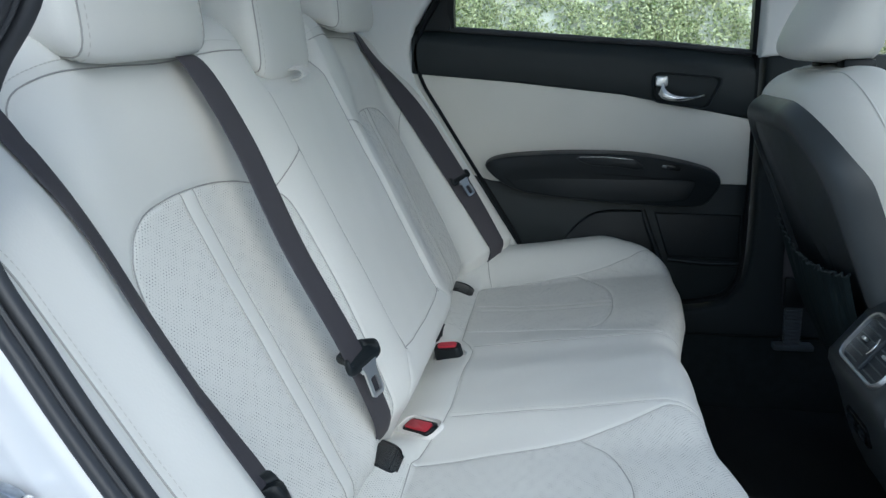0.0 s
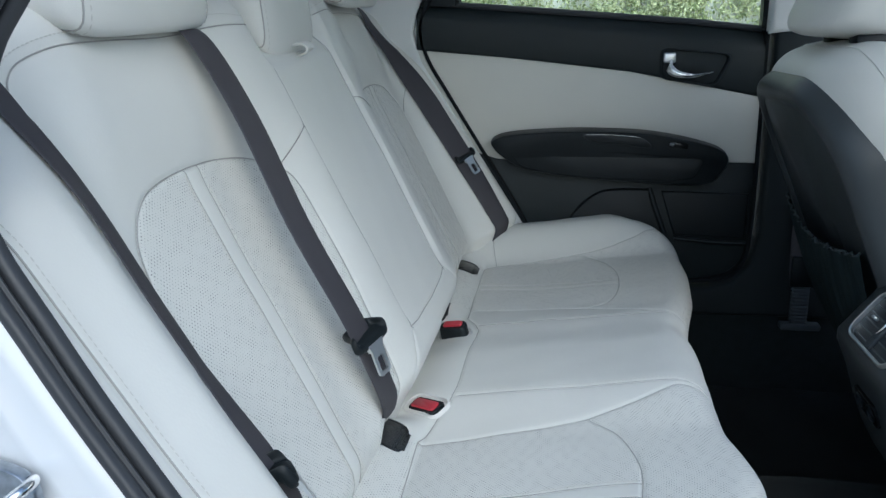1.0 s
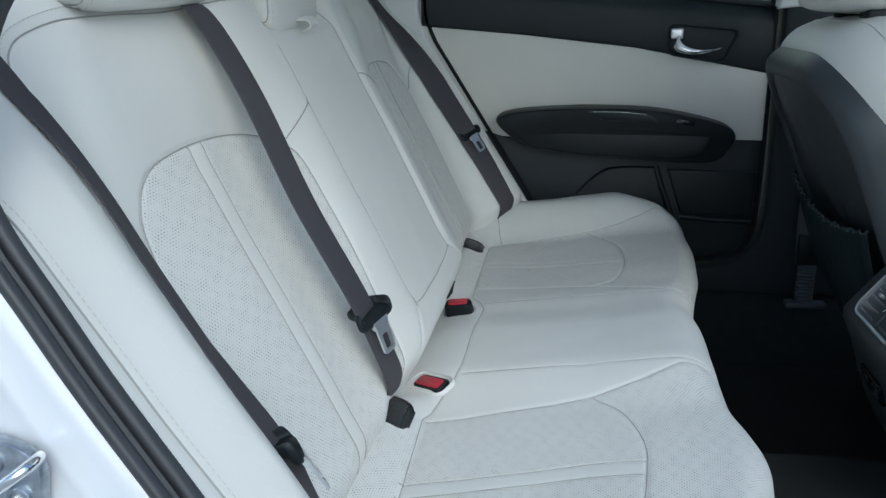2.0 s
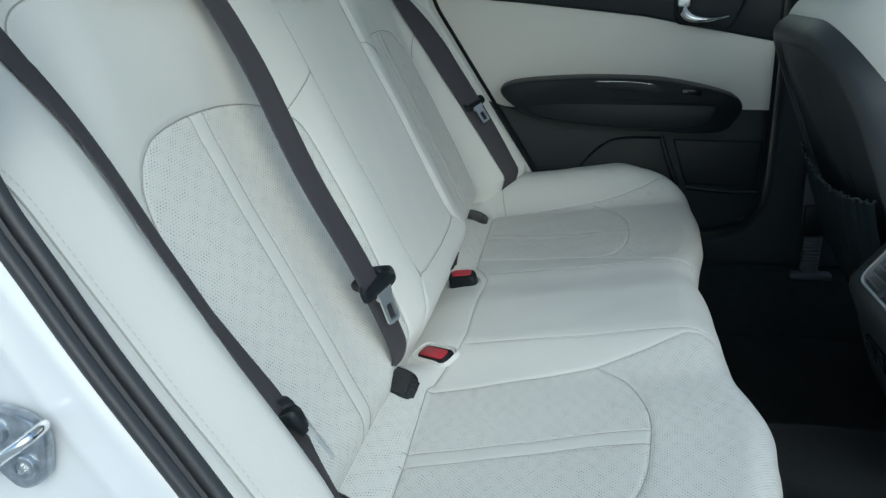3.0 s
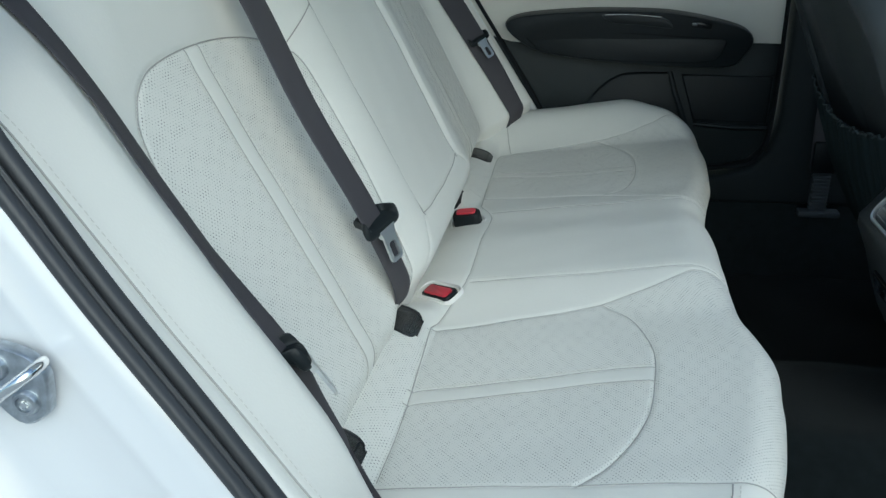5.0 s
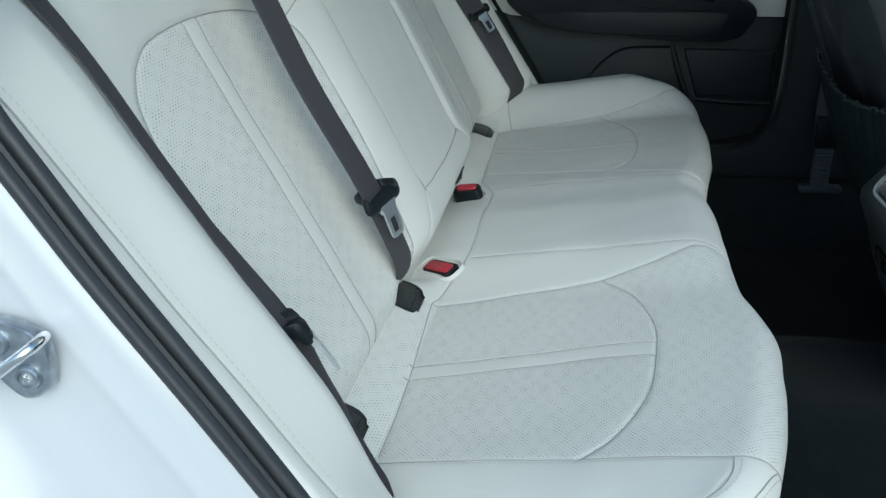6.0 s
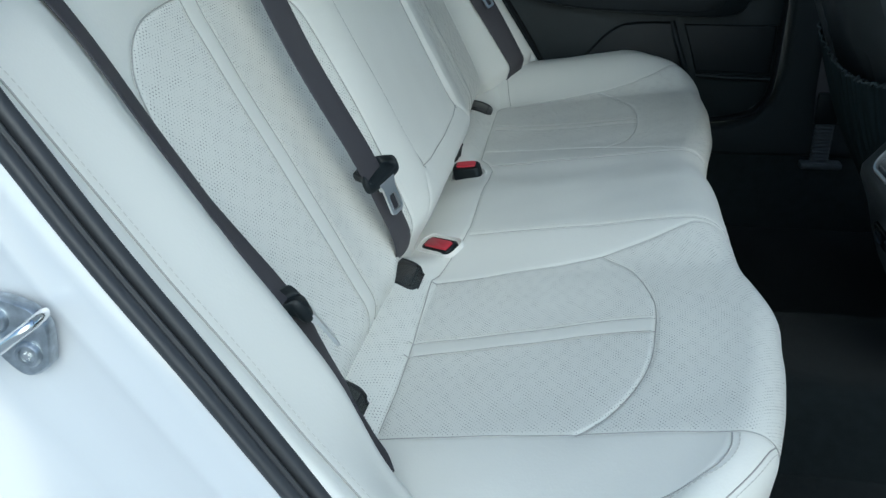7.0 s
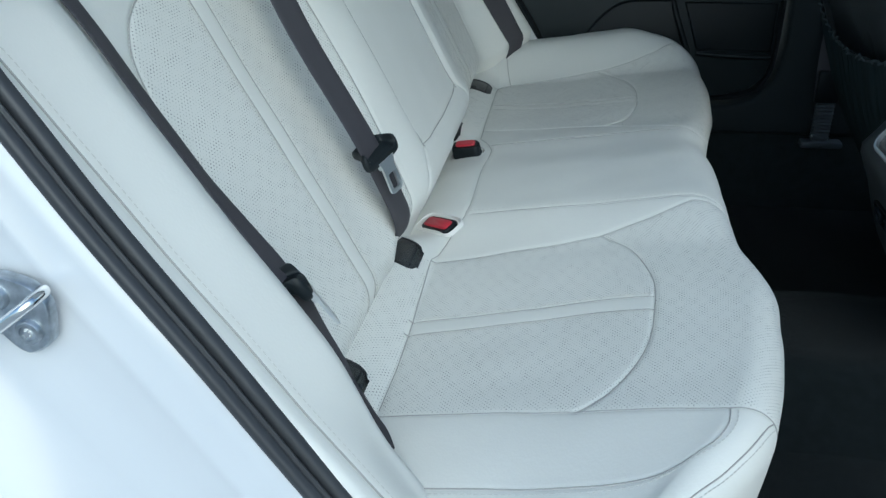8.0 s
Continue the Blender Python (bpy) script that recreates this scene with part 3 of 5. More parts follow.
def build_back(seat):
    length = (TOP_Z - 0.48) / UPZ
    w = np.concatenate([np.arange(0, length, 0.0027), np.linspace(length, length + 0.22, 60)])
    half = np.concatenate([np.arange(0, 0.715, 0.0027), np.linspace(0.715, 0.79, 26)])
    v = np.concatenate([-half[:0:-1], half])
    W, V = np.meshgrid(w, v, indexing="ij")
    P = back_surface(W, V)
    A, Z = np.abs(V), 0.48 + W * UPZ
    arch = np.array(ARCH)
    k = int(np.argmax(arch[:, 0]))
    inner = np.interp(Z, arch[: k + 1, 0], arch[: k + 1, 1], right=9)
    outer = np.interp(Z, arch[k:, 0][::-1], arch[k:, 1][::-1], right=-9)
    inside = np.minimum(A - inner, outer - A)
    band = np.minimum(A - 0.379, 0.406 - A)
    perf = np.minimum(inside, -band)
    region = np.where(A < 0.150, 0, np.where(A < 0.60, 2, 4))
    region = np.where(inside > 0, np.where(band > 0, 8, 6), region)
    region = np.where(Z > TOP_Z + 0.003, 1, region)
    region = np.where((region > 1), region + (V > 0), region)
    near, far = (new("outer_backrest") for _ in range(2))
    names = {0: ("center_backrest", M_LEATHER, seat, "folding armrest in plain ivory leather"), 1: ("top_panel", M_LEATHER, seat, "")}
    for j, side in ((0, near), (1, far)):
        side.parent = seat
        names[2 + j] = ("main_panel", M_LEATHER, side, "plain leather")
        names[4 + j] = ("side_bolster", M_LEATHER, side, "plain leather")
        names[6 + j] = ("insert", M_PERF, side, "perforated leather")
        names[8 + j] = ("stripe", M_LEATHER, side, "smooth leather stripe")
    # faces look forward: the grid runs up and across
    split_surface(P[:, ::-1], Z[:, ::-1], V[:, ::-1], region[:, ::-1], names, perf[:, ::-1])
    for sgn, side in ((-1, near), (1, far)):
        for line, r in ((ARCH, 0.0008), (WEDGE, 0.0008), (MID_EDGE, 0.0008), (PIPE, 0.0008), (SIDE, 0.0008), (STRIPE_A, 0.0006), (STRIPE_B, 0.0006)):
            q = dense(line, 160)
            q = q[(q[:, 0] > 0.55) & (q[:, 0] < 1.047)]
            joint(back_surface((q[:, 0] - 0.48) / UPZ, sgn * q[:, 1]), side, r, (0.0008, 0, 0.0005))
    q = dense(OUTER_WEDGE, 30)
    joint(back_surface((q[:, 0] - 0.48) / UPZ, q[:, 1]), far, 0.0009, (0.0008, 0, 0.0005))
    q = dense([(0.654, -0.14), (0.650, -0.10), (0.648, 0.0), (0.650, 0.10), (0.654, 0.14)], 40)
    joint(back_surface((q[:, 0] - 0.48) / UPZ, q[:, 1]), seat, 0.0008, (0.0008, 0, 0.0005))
    for sgn in (-1, 1):
        side = near if sgn < 0 else far
        zz = np.linspace(0.53, 1.0, 80)
        for off in (-0.007,):
            stitches("stitching", back_at(zz, sgn * (0.707 + off), 0.0006), side, normal=(NX, 0, NZ))
        q = np.array(PIPE)
        wv = (q[:, 0] - 0.48) / UPZ + 0.009
        stitches("stitching", back_surface(wv, sgn * (q[:, 1] + 0.003)) + 0.0006 * np.array((NX, 0, NZ)), side, normal=(NX, 0, NZ))
        for at in (0.3745, 0.4105):
            stitches("stitching", back_at(np.linspace(0.585, 0.922, 90), sgn * at, 0.0006), side, pitch=0.0045, size=0.0030, r=0.0007, normal=(NX, 0, NZ))
    # pull strap of the armrest
    loop = smooth_line([(-0.228, 0.010, 1.036), (-0.206, 0.000, 1.028), (-0.184, -0.012, 1.029), (-0.172, -0.018, 1.035), (-0.180, -0.014, 1.043), (-0.204, -0.002, 1.042), (-0.230, 0.010, 1.041)], 36)
    part("pull_strap", sweep(loop, [(0.0013, -0.010), (0.0013, 0.010), (-0.0013, 0.010), (-0.0013, -0.010)], (0.1, 1, 0.2)), M_LEATHER, seat, "folded leather pull loop")
    return seat


def pillow(c, half, shape=None, cuts=13, p=5.5, plan=None):
    """A soft block: a cube blown up to a rounded form round c, bent by shape(x, y, z) in units of the half sizes; a higher p is squarer, plan is p seen from above."""
    plan = plan or p
    bm = bmesh.new()
    bmesh.ops.create_cube(bm, size=2.0)
    bmesh.ops.subdivide_edges(bm, edges=bm.edges[:], cuts=cuts, use_grid_fill=True)
    for v in bm.verts:
        q = np.array(v.co)
        q = np.sign(q) * np.sin(np.abs(q) * math.pi / 2) ** 0.8
        k = np.abs(q)
        q = q / ((k[0] ** plan + k[1] ** plan) ** (p / plan) + k[2] ** p) ** (1 / p)
        v.co = soft_point(c, half, q, shape)
    return bm


def soft_point(c, half, q, shape):
    x, y, z = shape(*q) if shape else q
    return (c[0] + x * half[0], c[1] + y * half[1], c[2] + z * half[2])


def soft_seam(c, half, y0, a0, a1, shape, n=40, grow=1.0, p=5.5):
    """A line over a pillow at the fixed share y0 of its width, from the turn a0 to a1 (0 is the front, -90 the bottom)."""
    k = (1 - abs(y0) ** p) ** (1 / p)
    out = []
    for a in np.radians(np.linspace(a0, a1, n)):
        q = np.array([math.cos(a), math.sin(a)])
        q = q / (np.abs(q) ** p).sum() ** (1 / p) * k * grow
        out.append(soft_point(c, half, (q[0], y0, q[1]), shape))
    return out


def build_headrest(y, width, z, height=0.19, x=-0.203, depth=0.125, lip=0.22, seam=0.90):
    """lip: how far the lower front edge hangs below the rear one, in half heights."""
    ob = thing("headrest", "ivory leather headrest on the rear seat back", "headrest", "rear headrests")
    c, half = (x - depth / 2, y, z + height / 2), (depth / 2, width / 2, height / 2)

    def shape(px, py, pz):
        low = max(-pz, 0.0)
        return (px - 0.22 * (pz + 0.6) + 0.06 * (1 - py * py) * max(px, 0.0), py * (1 - 0.06 * (pz > 0) * pz * pz), pz - lip * px * low + 0.06 * py * low)

    body = part("cushion", pillow(c, half, shape, 15, 7.0), M_LEATHER, ob)
    uv_project(body)
    for s in (-1, 1):
        part("post", tube([(x - 0.075, y + s * 0.05, z - 0.06), (x - 0.07, y + s * 0.05, z + 0.05)], 0.006), M_CHROME, ob, "chrome post")
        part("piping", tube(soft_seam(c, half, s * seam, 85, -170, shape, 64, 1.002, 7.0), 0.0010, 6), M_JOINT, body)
        stitches("stitching", soft_seam(c, half, s * (seam - 0.055), 80, -110, shape, 70, 1.004, 7.0), body, pitch=0.008, size=0.004, r=0.0008, normal=(1, 0, 0))
    return ob


def uv_project(ob):
    """A map in metres from the sides, for leather grain."""
    me = ob.data
    layer = me.uv_layers.new(name="UVMap")
    for p in me.polygons:
        n = p.normal
        for li in p.loop_indices:
            c = me.vertices[me.loops[li].vertex_index].co
            layer.data[li].uv = (c.y, c.z) if abs(n.x) > max(abs(n.y), abs(n.z)) else ((c.x, c.z) if abs(n.y) > abs(n.z) else (c.x, c.y))


# ---------------------------------------------------------------- seat belts
def belt_stopper(parent, at, along, across, width=0.072, deep=0.028, fat=1.0):
    """The sliding tongue of a seat belt: moulded cross bar and slotted steel blade. along: down the strap."""
    u, s = Vector(along).normalized(), Vector(across).normalized()
    n = s.cross(u).normalized()
    if n.x < 0:
        n = -n
    s = u.cross(n).normalized()
    m = Matrix((s, u, n)).transposed().to_4x4()
    m.translation = at
    # the upper bar lies behind the strap, the lower bar before it, with a lobe at either end
    def shape(px, py, pz):
        lobe = float(sstep(0.62, 0.86, abs(px)))
        up = float(sstep(0.15, -0.35, py))
        return (px, py * (1 - 0.10 * (1 - px * px)) + 0.16 * px * px, pz - 2.7 * up * (1 - lobe))

    grip = pillow((0, 0, 0.001), (width / 2, deep / 2, 0.0062 * fat), shape, 13, 3.0)
    bmesh.ops.transform(grip, matrix=m, verts=grip.verts)
    grip = part("grip", grip, M_BLACK, parent, "moulded black plastic grip")
    neck = [(-0.015, deep * 0.30), (0.015, deep * 0.30), (0.0115, deep * 0.50 + 0.004), (-0.0115, deep * 0.50 + 0.004)]
    part("collar", loft([[m @ Vector((a * k, b, z)) for a, b in neck] for z, k in ((0.001, 1.0), (0.0045, 1.0), (0.0065, 0.92))]), M_SATIN, parent, "flared steel shoulder")
    # blade with a slot
    bm = bmesh.new()
    top = deep / 2 + 0.017
    outer = rounded(0.0215, 0.037, 0.005, 5, 0, top)
    inner = rounded(0.0115, 0.019, 0.0025, 5, 0, top + 0.0045)
    for z in (0.0030, 0.0058):
        vo = [bm.verts.new(m @ Vector((a, b, z))) for a, b in outer]
        vi = [bm.verts.new(m @ Vector((a, b, z))) for a, b in inner]
        for j in range(len(vo)):
            k = (j + 1) % len(vo)
            bm.faces.new((vo[j], vo[k], vi[k], vi[j]))
        if z < 0.004:
            lo, li = vo, vi
    for a, b in ((lo, vo), (li, vi)):
        for j in range(len(a)):
            k = (j + 1) % len(a)
            bm.faces.new((a[j], a[k], b[k], b[j]))
    bmesh.ops.recalc_face_normals(bm, faces=bm.faces)
    part("tongue", bm, M_SATIN, parent, "slotted steel tongue")
    return grip


BELT_END = [(-0.020, -0.575, 0.606), (-0.014, -0.522, 0.588), (0.007, -0.536, 0.573), (0.028, -0.565, 0.572), (0.044, -0.586, 0.572), (0.055, -0.606, 0.571)]


def build_belts():
    label = "dark brown-grey woven seat belt lying over the ivory backrest"
    # strap on the outer bolster next to the open door
    b = thing("seat_belt", label, "seat belt", "rear seat belts")
    zz = np.concatenate([np.linspace(1.06, 0.60, 60)])
    mid = np.interp(zz, [0.56, 0.70, 0.90, 1.06], [-0.597, -0.597, -0.597, -0.612])
    low = sstep(0.70, 0.62, zz) * 0.02
    ribbon(back_at(zz, mid - 0.011 + low, 0.003), back_at(zz, mid + 0.012 + low, 1.0 * np.interp(zz, [0.60, 0.68, 0.72, 0.79, 0.95, 1.05], [0.024, 0.029, 0.026, 0.015, 0.010, 0.006])[:, None]), 0.0016, M_BELT, "webbing", b)
    p = back_at(np.array([0.702, 0.655]), np.array([-0.603, -0.578]), 0.018)
    u = Vector((0.42, 0.26, -0.87)).normalized()
    belt_stopper(b, Vector(p[0]), u, u.cross(Vector((0.83, 0.54, 0.13))), 0.033, 0.033, 1.1)
    # its end runs down between bolster and cushion
    edge = smooth_line(BELT_END, 24)
    ribbon(edge + np.array((-0.016, -0.030, -0.012)), edge, 0.0018, M_BELT, "lower_webbing", b)
    # strap of the middle seat, hanging free over the insert
    b = thing("seat_belt", label, "seat belt", "rear seat belts")
    left = smooth_line([(-0.29, -0.325, 1.078), (-0.235, -0.328, 1.068), (-0.202, -0.330, 1.053), (-0.152, -0.335, 0.972), (-0.095, -0.353, 0.860), (-0.044, -0.345, 0.755), (-0.024, -0.325, 0.690), (-0.013, -0.303, 0.635), (-0.020, -0.288, 0.605), (-0.050, -0.280, 0.582)], 60)
    right = left + np.array((0.011, 0.0405, -0.004)) * (0.22 + 0.78 * sstep(0.575, 0.645, left[:, 2]))[:, None]
    ribbon(left, right, 0.0016, M_BELT, "webbing", b)
    belt_stopper(b, Vector((-0.022, -0.314, 0.727)), (0.27, 0.08, -0.90), (0.38, 0.92, 0.05), 0.062, 0.029, 1.0)
    # strap by the closed door
    b = thing("seat_belt", label, "seat belt", "rear seat belts")
    zz = np.linspace(1.06, 0.578, 70)
    hw = np.interp(zz, [0.60, 0.68, 0.85], [0.012, 0.015, 0.0225])
    mid = np.interp(zz, [0.60, 0.75, 0.86, 0.98, 1.06], [0.618, 0.618, 0.614, 0.60, 0.57])
    ribbon(back_at(zz, mid - hw, 0.006), back_at(zz, mid + hw, 0.006), 0.0016, M_BELT, "webbing", b)
    p = back_at(np.array([0.748, 0.68]), np.array([0.618, 0.618]), 0.012)
    belt_stopper(b, Vector(p[0]), Vector(p[1] - p[0]), (0.6, 0.78, 0.1), 0.062, 0.025, 0.8)


def build_buckle(x, y, turn, proud, tilt, size=1.0, shift=0.002, deep=0.0165, wide=0.058, tall=0.030):
    """A buckle in a moulded well of the seat."""
    b = thing("belt_buckle", "black seat belt buckle with a red release button in the seat", "belt buckle", "rear buckles")
    m = Matrix.Translation((x, y, float(cushion_surface(x + 0.08, y)[2]) + 0.001)) @ pose(0, 0, 0, tilt, -8, turn)
    rings = []
    for z, k in ((-0.03, 1.0), (0.0, 1.0), (0.004 + proud, 0.97), (0.007 + proud, 0.88)):
        rings.append([m @ Vector((a * k, c * k, z)) for a, c in rounded(wide * size, tall * size, 0.008, 5)])
    body = part("housing", loft(rings), M_BLACK, b)
    rings = []
    for z, k in ((0.0, 1.0), (0.0085 + proud, 1.0), (0.010 + proud, 0.9)):
        rings.append([m @ Vector((a * k, c * k + shift, z)) for a, c in rounded((wide - 0.014) * size, deep * size, 0.004, 5)])
    part("release_button", loft(rings), M_RED, b, "red plastic release button")
    # pale moulded rim of the well
    bm = bmesh.new()
    prev = None
    for grow, z in ((1.30, -0.012), (1.27, -0.001), (1.20, 0.0015), (1.12, -0.002), (1.08, -0.03)):
        ring = [bm.verts.new(m @ Vector((a * grow, c * grow * 1.15, z))) for a, c in rounded(wide * size, tall * size, 0.010, 6)]
        if prev:
            for j in range(len(ring)):
                k = (j + 1) % len(ring)
                bm.faces.new((prev[j], prev[k], ring[k], ring[j]))
        prev = ring
    bmesh.ops.recalc_face_normals(bm, faces=bm.faces)
    part("well", bm, M_GREYTRIM, b, "pale grey moulded well")
    return b


def build_iso(y, back=0.0, skew=1.0):
    """A barrel-shaped flap with a raised rim and a finger slot."""
    b = thing("isofix_cover", "small black plastic child seat anchor flap between cushion and backrest", "anchor cover", "anchor flaps")
    run = np.linspace(-0.066, 0.009, 30) - back
    f = np.linspace(0, 1, len(run))
    hw = 0.034 * (0.62 + 0.38 * np.sqrt(1 - np.clip((f - 0.82) / 0.18, 0, 1) ** 2))
    cols = [(-1.0, -0.002), (-0.97, 0.0002), (-0.93, 0.0012), (-0.85, 0.0014), (-0.81, 0.0002), (-0.4, 0.0012), (0.0, 0.0016), (0.4, 0.0012), (0.81, 0.0002), (0.85, 0.0014), (0.93, 0.0012), (0.97, 0.0002), (1.0, -0.002)]
    at = lambda r, c, w, dz: Vector(cushion_surface(r + 0.08, y + (0.003 - 0.26 * (r + 0.02)) * skew + c * w)) + dz * Vector((0.35, 0, 0.94))
    bm = bmesh.new()
    rows = [[bm.verts.new(at(r, c, w, dz)) for c, dz in cols] for r, w in zip(run, hw)]
    rows.append([bm.verts.new(at(run[-1] + 0.002, c * 0.98, hw[-1], min(dz, 0.002))) for c, dz in cols])
    rows.append([bm.verts.new(at(run[-1] + 0.0025, c * 0.97, hw[-1], -0.006)) for c, dz in cols])
    for a, c in zip(rows, rows[1:]):
        for j in range(len(cols) - 1):
            bm.faces.new((a[j], c[j], c[j + 1], a[j + 1]))
    bmesh.ops.recalc_face_normals(bm, faces=bm.faces)
    part("flap", bm, M_FLAP, b)
    part("finger_slot", tube([at(0.002 - back, c, 0.022, 0.0014) for c in (-1, 0, 1)], 0.0011, 6), M_BLACK, b)
    part("hinge_groove", tube([at(r - back, -0.6, 0.034, 0.0014) for r in (-0.050, -0.034, -0.016)], 0.0009, 6), M_BLACK, b)
    return b


# ---------------------------------------------------------------- far rear door
def build_far_door():
    d = thing("rear_door", "closed rear car door with charcoal trim and ivory leather panel", "car door")
    lean = lambda x, z: 0.045 * (z - 0.75) if z > 0.75 else 0.0
    belt = [(-0.16, 1.122), (0.184, 1.092), (0.426, 1.071), (0.588, 1.052)]
    mid = [(-0.17, 1.020), (0.060, 0.999), (0.311, 0.969), (0.588, 0.914)]
    low = [(-0.06, 0.80), (0.02, 0.775), (0.30, 0.755), (0.52, 0.772), (0.588, 0.771)]
    bm = bmesh.new()
    rows = []
    for f in (0.0, 0.0, 0.03, 0.07, 0.12, 0.18, 0.25, 0.34, 0.6, 0.94, 0.98, 1.0, 1.0):
        y = 0.690 + 0.030 * max(1 - f / 0.34, 0) ** 2 + 0.006 * max((f - 0.94) / 0.06, 0) ** 2
        if len(rows) in (0, 12):
            y = 0.740
        rows.append([bm.verts.new((x, y, np.interp(x, *zip(*belt)) * (1 - f) + np.interp(x, *zip(*mid)) * f)) for x in np.linspace(-0.16, 0.588, 36)])
    for a, b in zip(rows, rows[1:]):
        for j in range(35):
            bm.faces.new((a[j], b[j], b[j + 1], a[j + 1]))
    bmesh.ops.recalc_face_normals(bm, faces=bm.faces)
    part("upper_trim", bm, M_CHAR, d, "charcoal soft plastic")
    insert = part("leather_panel", slab(mid + low[::-1], 0.695, 0.735, 0.003), M_BEIGE, d, "smooth ivory leather")
    uv_project(insert)
    bottom = [(0.588, 0.60), (0.575, 0.545), (0.545, 0.518), (0.496, 0.505), (0.40, 0.495), (0.16, 0.50), (0.08, 0.62), (-0.06, 0.80)]
    part("lower_trim", slab(low[1:] + bottom, 0.698, 0.735, 0.004), M_CHAR, d, "charcoal plastic")
    # armrest
    out = smooth_line([(0.012, 0.815), (0.041, 0.836), (0.141, 0.846), (0.252, 0.848), (0.372, 0.841), (0.492, 0.814), (0.524, 0.789), (0.513, 0.757), (0.473, 0.729), (0.316, 0.733), (0.130, 0.751), (0.054, 0.775)], 72, True)
    cx, cz = out.mean(0)
    rings = []
    for y, k in ((0.70, 1.0), (0.665, 1.0), (0.648, 0.985), (0.640, 0.95), (0.638, 0.90)):
        rings.append([(cx + (x - cx) * (k + (1 - k) * 0.7), y - 0.012 * sstep(0.80, 0.86, z), cz + (z - cz) * k) for x, z in out])
    arm = part("armrest", loft(rings, cap0=False), M_BLACK, d, "black padded armrest")
    inner = round_corners([(0.044, 0.806), (0.214, 0.8035), (0.333, 0.797), (0.474, 0.787), (0.455, 0.746), (0.405, 0.740), (0.277, 0.743), (0.170, 0.750), (0.088, 0.764)], 0.014)
    part("pad", slab([tuple(q) for q in inner], 0.6376, 0.66, 0.0004, 2), M_BLACK, arm, "soft armrest pad")
    ring = [(x, 0.6372, z) for x, z in inner]
    part("pad_seam", tube(ring + ring[:1], 0.0011, 6), M_SEAL, arm, "fine groove round the pad")
    cup = smooth_line([(0.215, 0.838), (0.27, 0.838), (0.338, 0.833), (0.358, 0.812), (0.30, 0.818), (0.245, 0.822)], 36, True)
    part("pull_cup", slab([tuple(q) for q in cup], 0.6255, 0.64, 0.003, 2), M_BLACK, arm, "black pull recess")
    # highlight along the top of the recess, modelled as a thin metal line
    part("pull_highlight", tube(smooth_line([(0.222, 0.6245, 0.8395), (0.28, 0.6235, 0.8395), (0.335, 0.6245, 0.8345)], 12), 0.0006), M_TONGUE, arm, "thin bright line in place of the highlight on the edge")
    part("window_switch", rbox((0.040, 0.005, 0.011), 0.002, 2, (0.416, 0.6285, 0.818), pose(0, 0, 0, 0, 8, 0)), M_GLOSS, arm, "gloss black switch")
    part("switch_rocker", rbox((0.010, 0.004, 0.0055), 0.0018, 2, (0.402, 0.6262, 0.8195), pose(0, 0, 0, 0, 8, 0)), M_SLAT, arm, "grey rocker")
    # handle
    bez = round_corners([(0.374, 1.019), (0.526, 1.005), (0.493, 0.935), (0.374, 0.954)], 0.020)
    c = bez.mean(0)
    rings = [[(c[0] + (x - c[0]) * k, y, c[1] + (z - c[1]) * k) for x, z in bez] for y, k in ((0.70, 1.04), (0.687, 1.0), (0.6835, 0.97), (0.6835, 0.93), (0.689, 0.89), (0.712, 0.80))]
    handle = part("door_handle", loft(rings, cap0=False), M_PILLAR, d, "inner door handle in a black recess")
    rings = []
    spine = smooth_line([(0.392, 0.684, 0.984), (0.398, 0.678, 0.973), (0.414, 0.674, 0.964), (0.442, 0.674, 0.961), (0.468, 0.678, 0.964), (0.484, 0.682, 0.968)], 24)
    for i, q in enumerate(spine):
        f = i / (len(spine) - 1)
        h = 0.0125 * (1 - f) ** 2.0 + 0.0030
        rings.append([(q[0] + 0.35 * a * (1 - f), q[1] + b, q[2] + a) for a, b in circle(1, 10) for a, b in ((a * h, b * 0.006),)])
    part("lever", loft(rings), M_CHROME, handle, "chrome lever")
    part("lock_button", rbox((0.026, 0.008, 0.022), 0.004, 3, (0.393, 0.684, 0.998)), M_SATIN, handle, "satin chrome lock tab")
    # lower pocket: raised speaker field and recessed bin
    arch = smooth_line([(0.181, 0.630), (0.215, 0.672), (0.250, 0.700), (0.290, 0.710), (0.368, 0.711)], 30).tolist()
    part("speaker_panel", slab([tuple(q) for q in arch] + [(0.405, 0.585), (0.30, 0.575), (0.19, 0.575)], 0.684, 0.71, 0.005, 3), M_BLACK, d, "black speaker panel")
    # black rod standing in for the dark groove beside the speaker panel
    part("groove_rod", tube(smooth_line([(0.366, 0.690, 0.712), (0.380, 0.680, 0.67), (0.410, 0.680, 0.59), (0.42, 0.684, 0.54)], 16), 0.006), M_BLACK, d)
    part("pocket_panel", slab([(0.392, 0.706), (0.582, 0.703), (0.580, 0.60), (0.425, 0.605)], 0.691, 0.71, 0.005, 3), M_BLACK, d, "black map pocket")
    part("pocket_lip", tube([(0.425, 0.686, 0.600), (0.50, 0.682, 0.594), (0.58, 0.686, 0.592)], 0.005), M_BLACK, d)
    # window frame and pane
    frame_line = smooth_line([(0.588, 0.725, 1.046), (0.583, 0.705, 1.18), (0.568, 0.65, 1.36), (0.25, 0.63, 1.40), (-0.02, 0.65, 1.33), (-0.065, 0.70, 1.20), (-0.072, 0.725, 1.116)], 50)
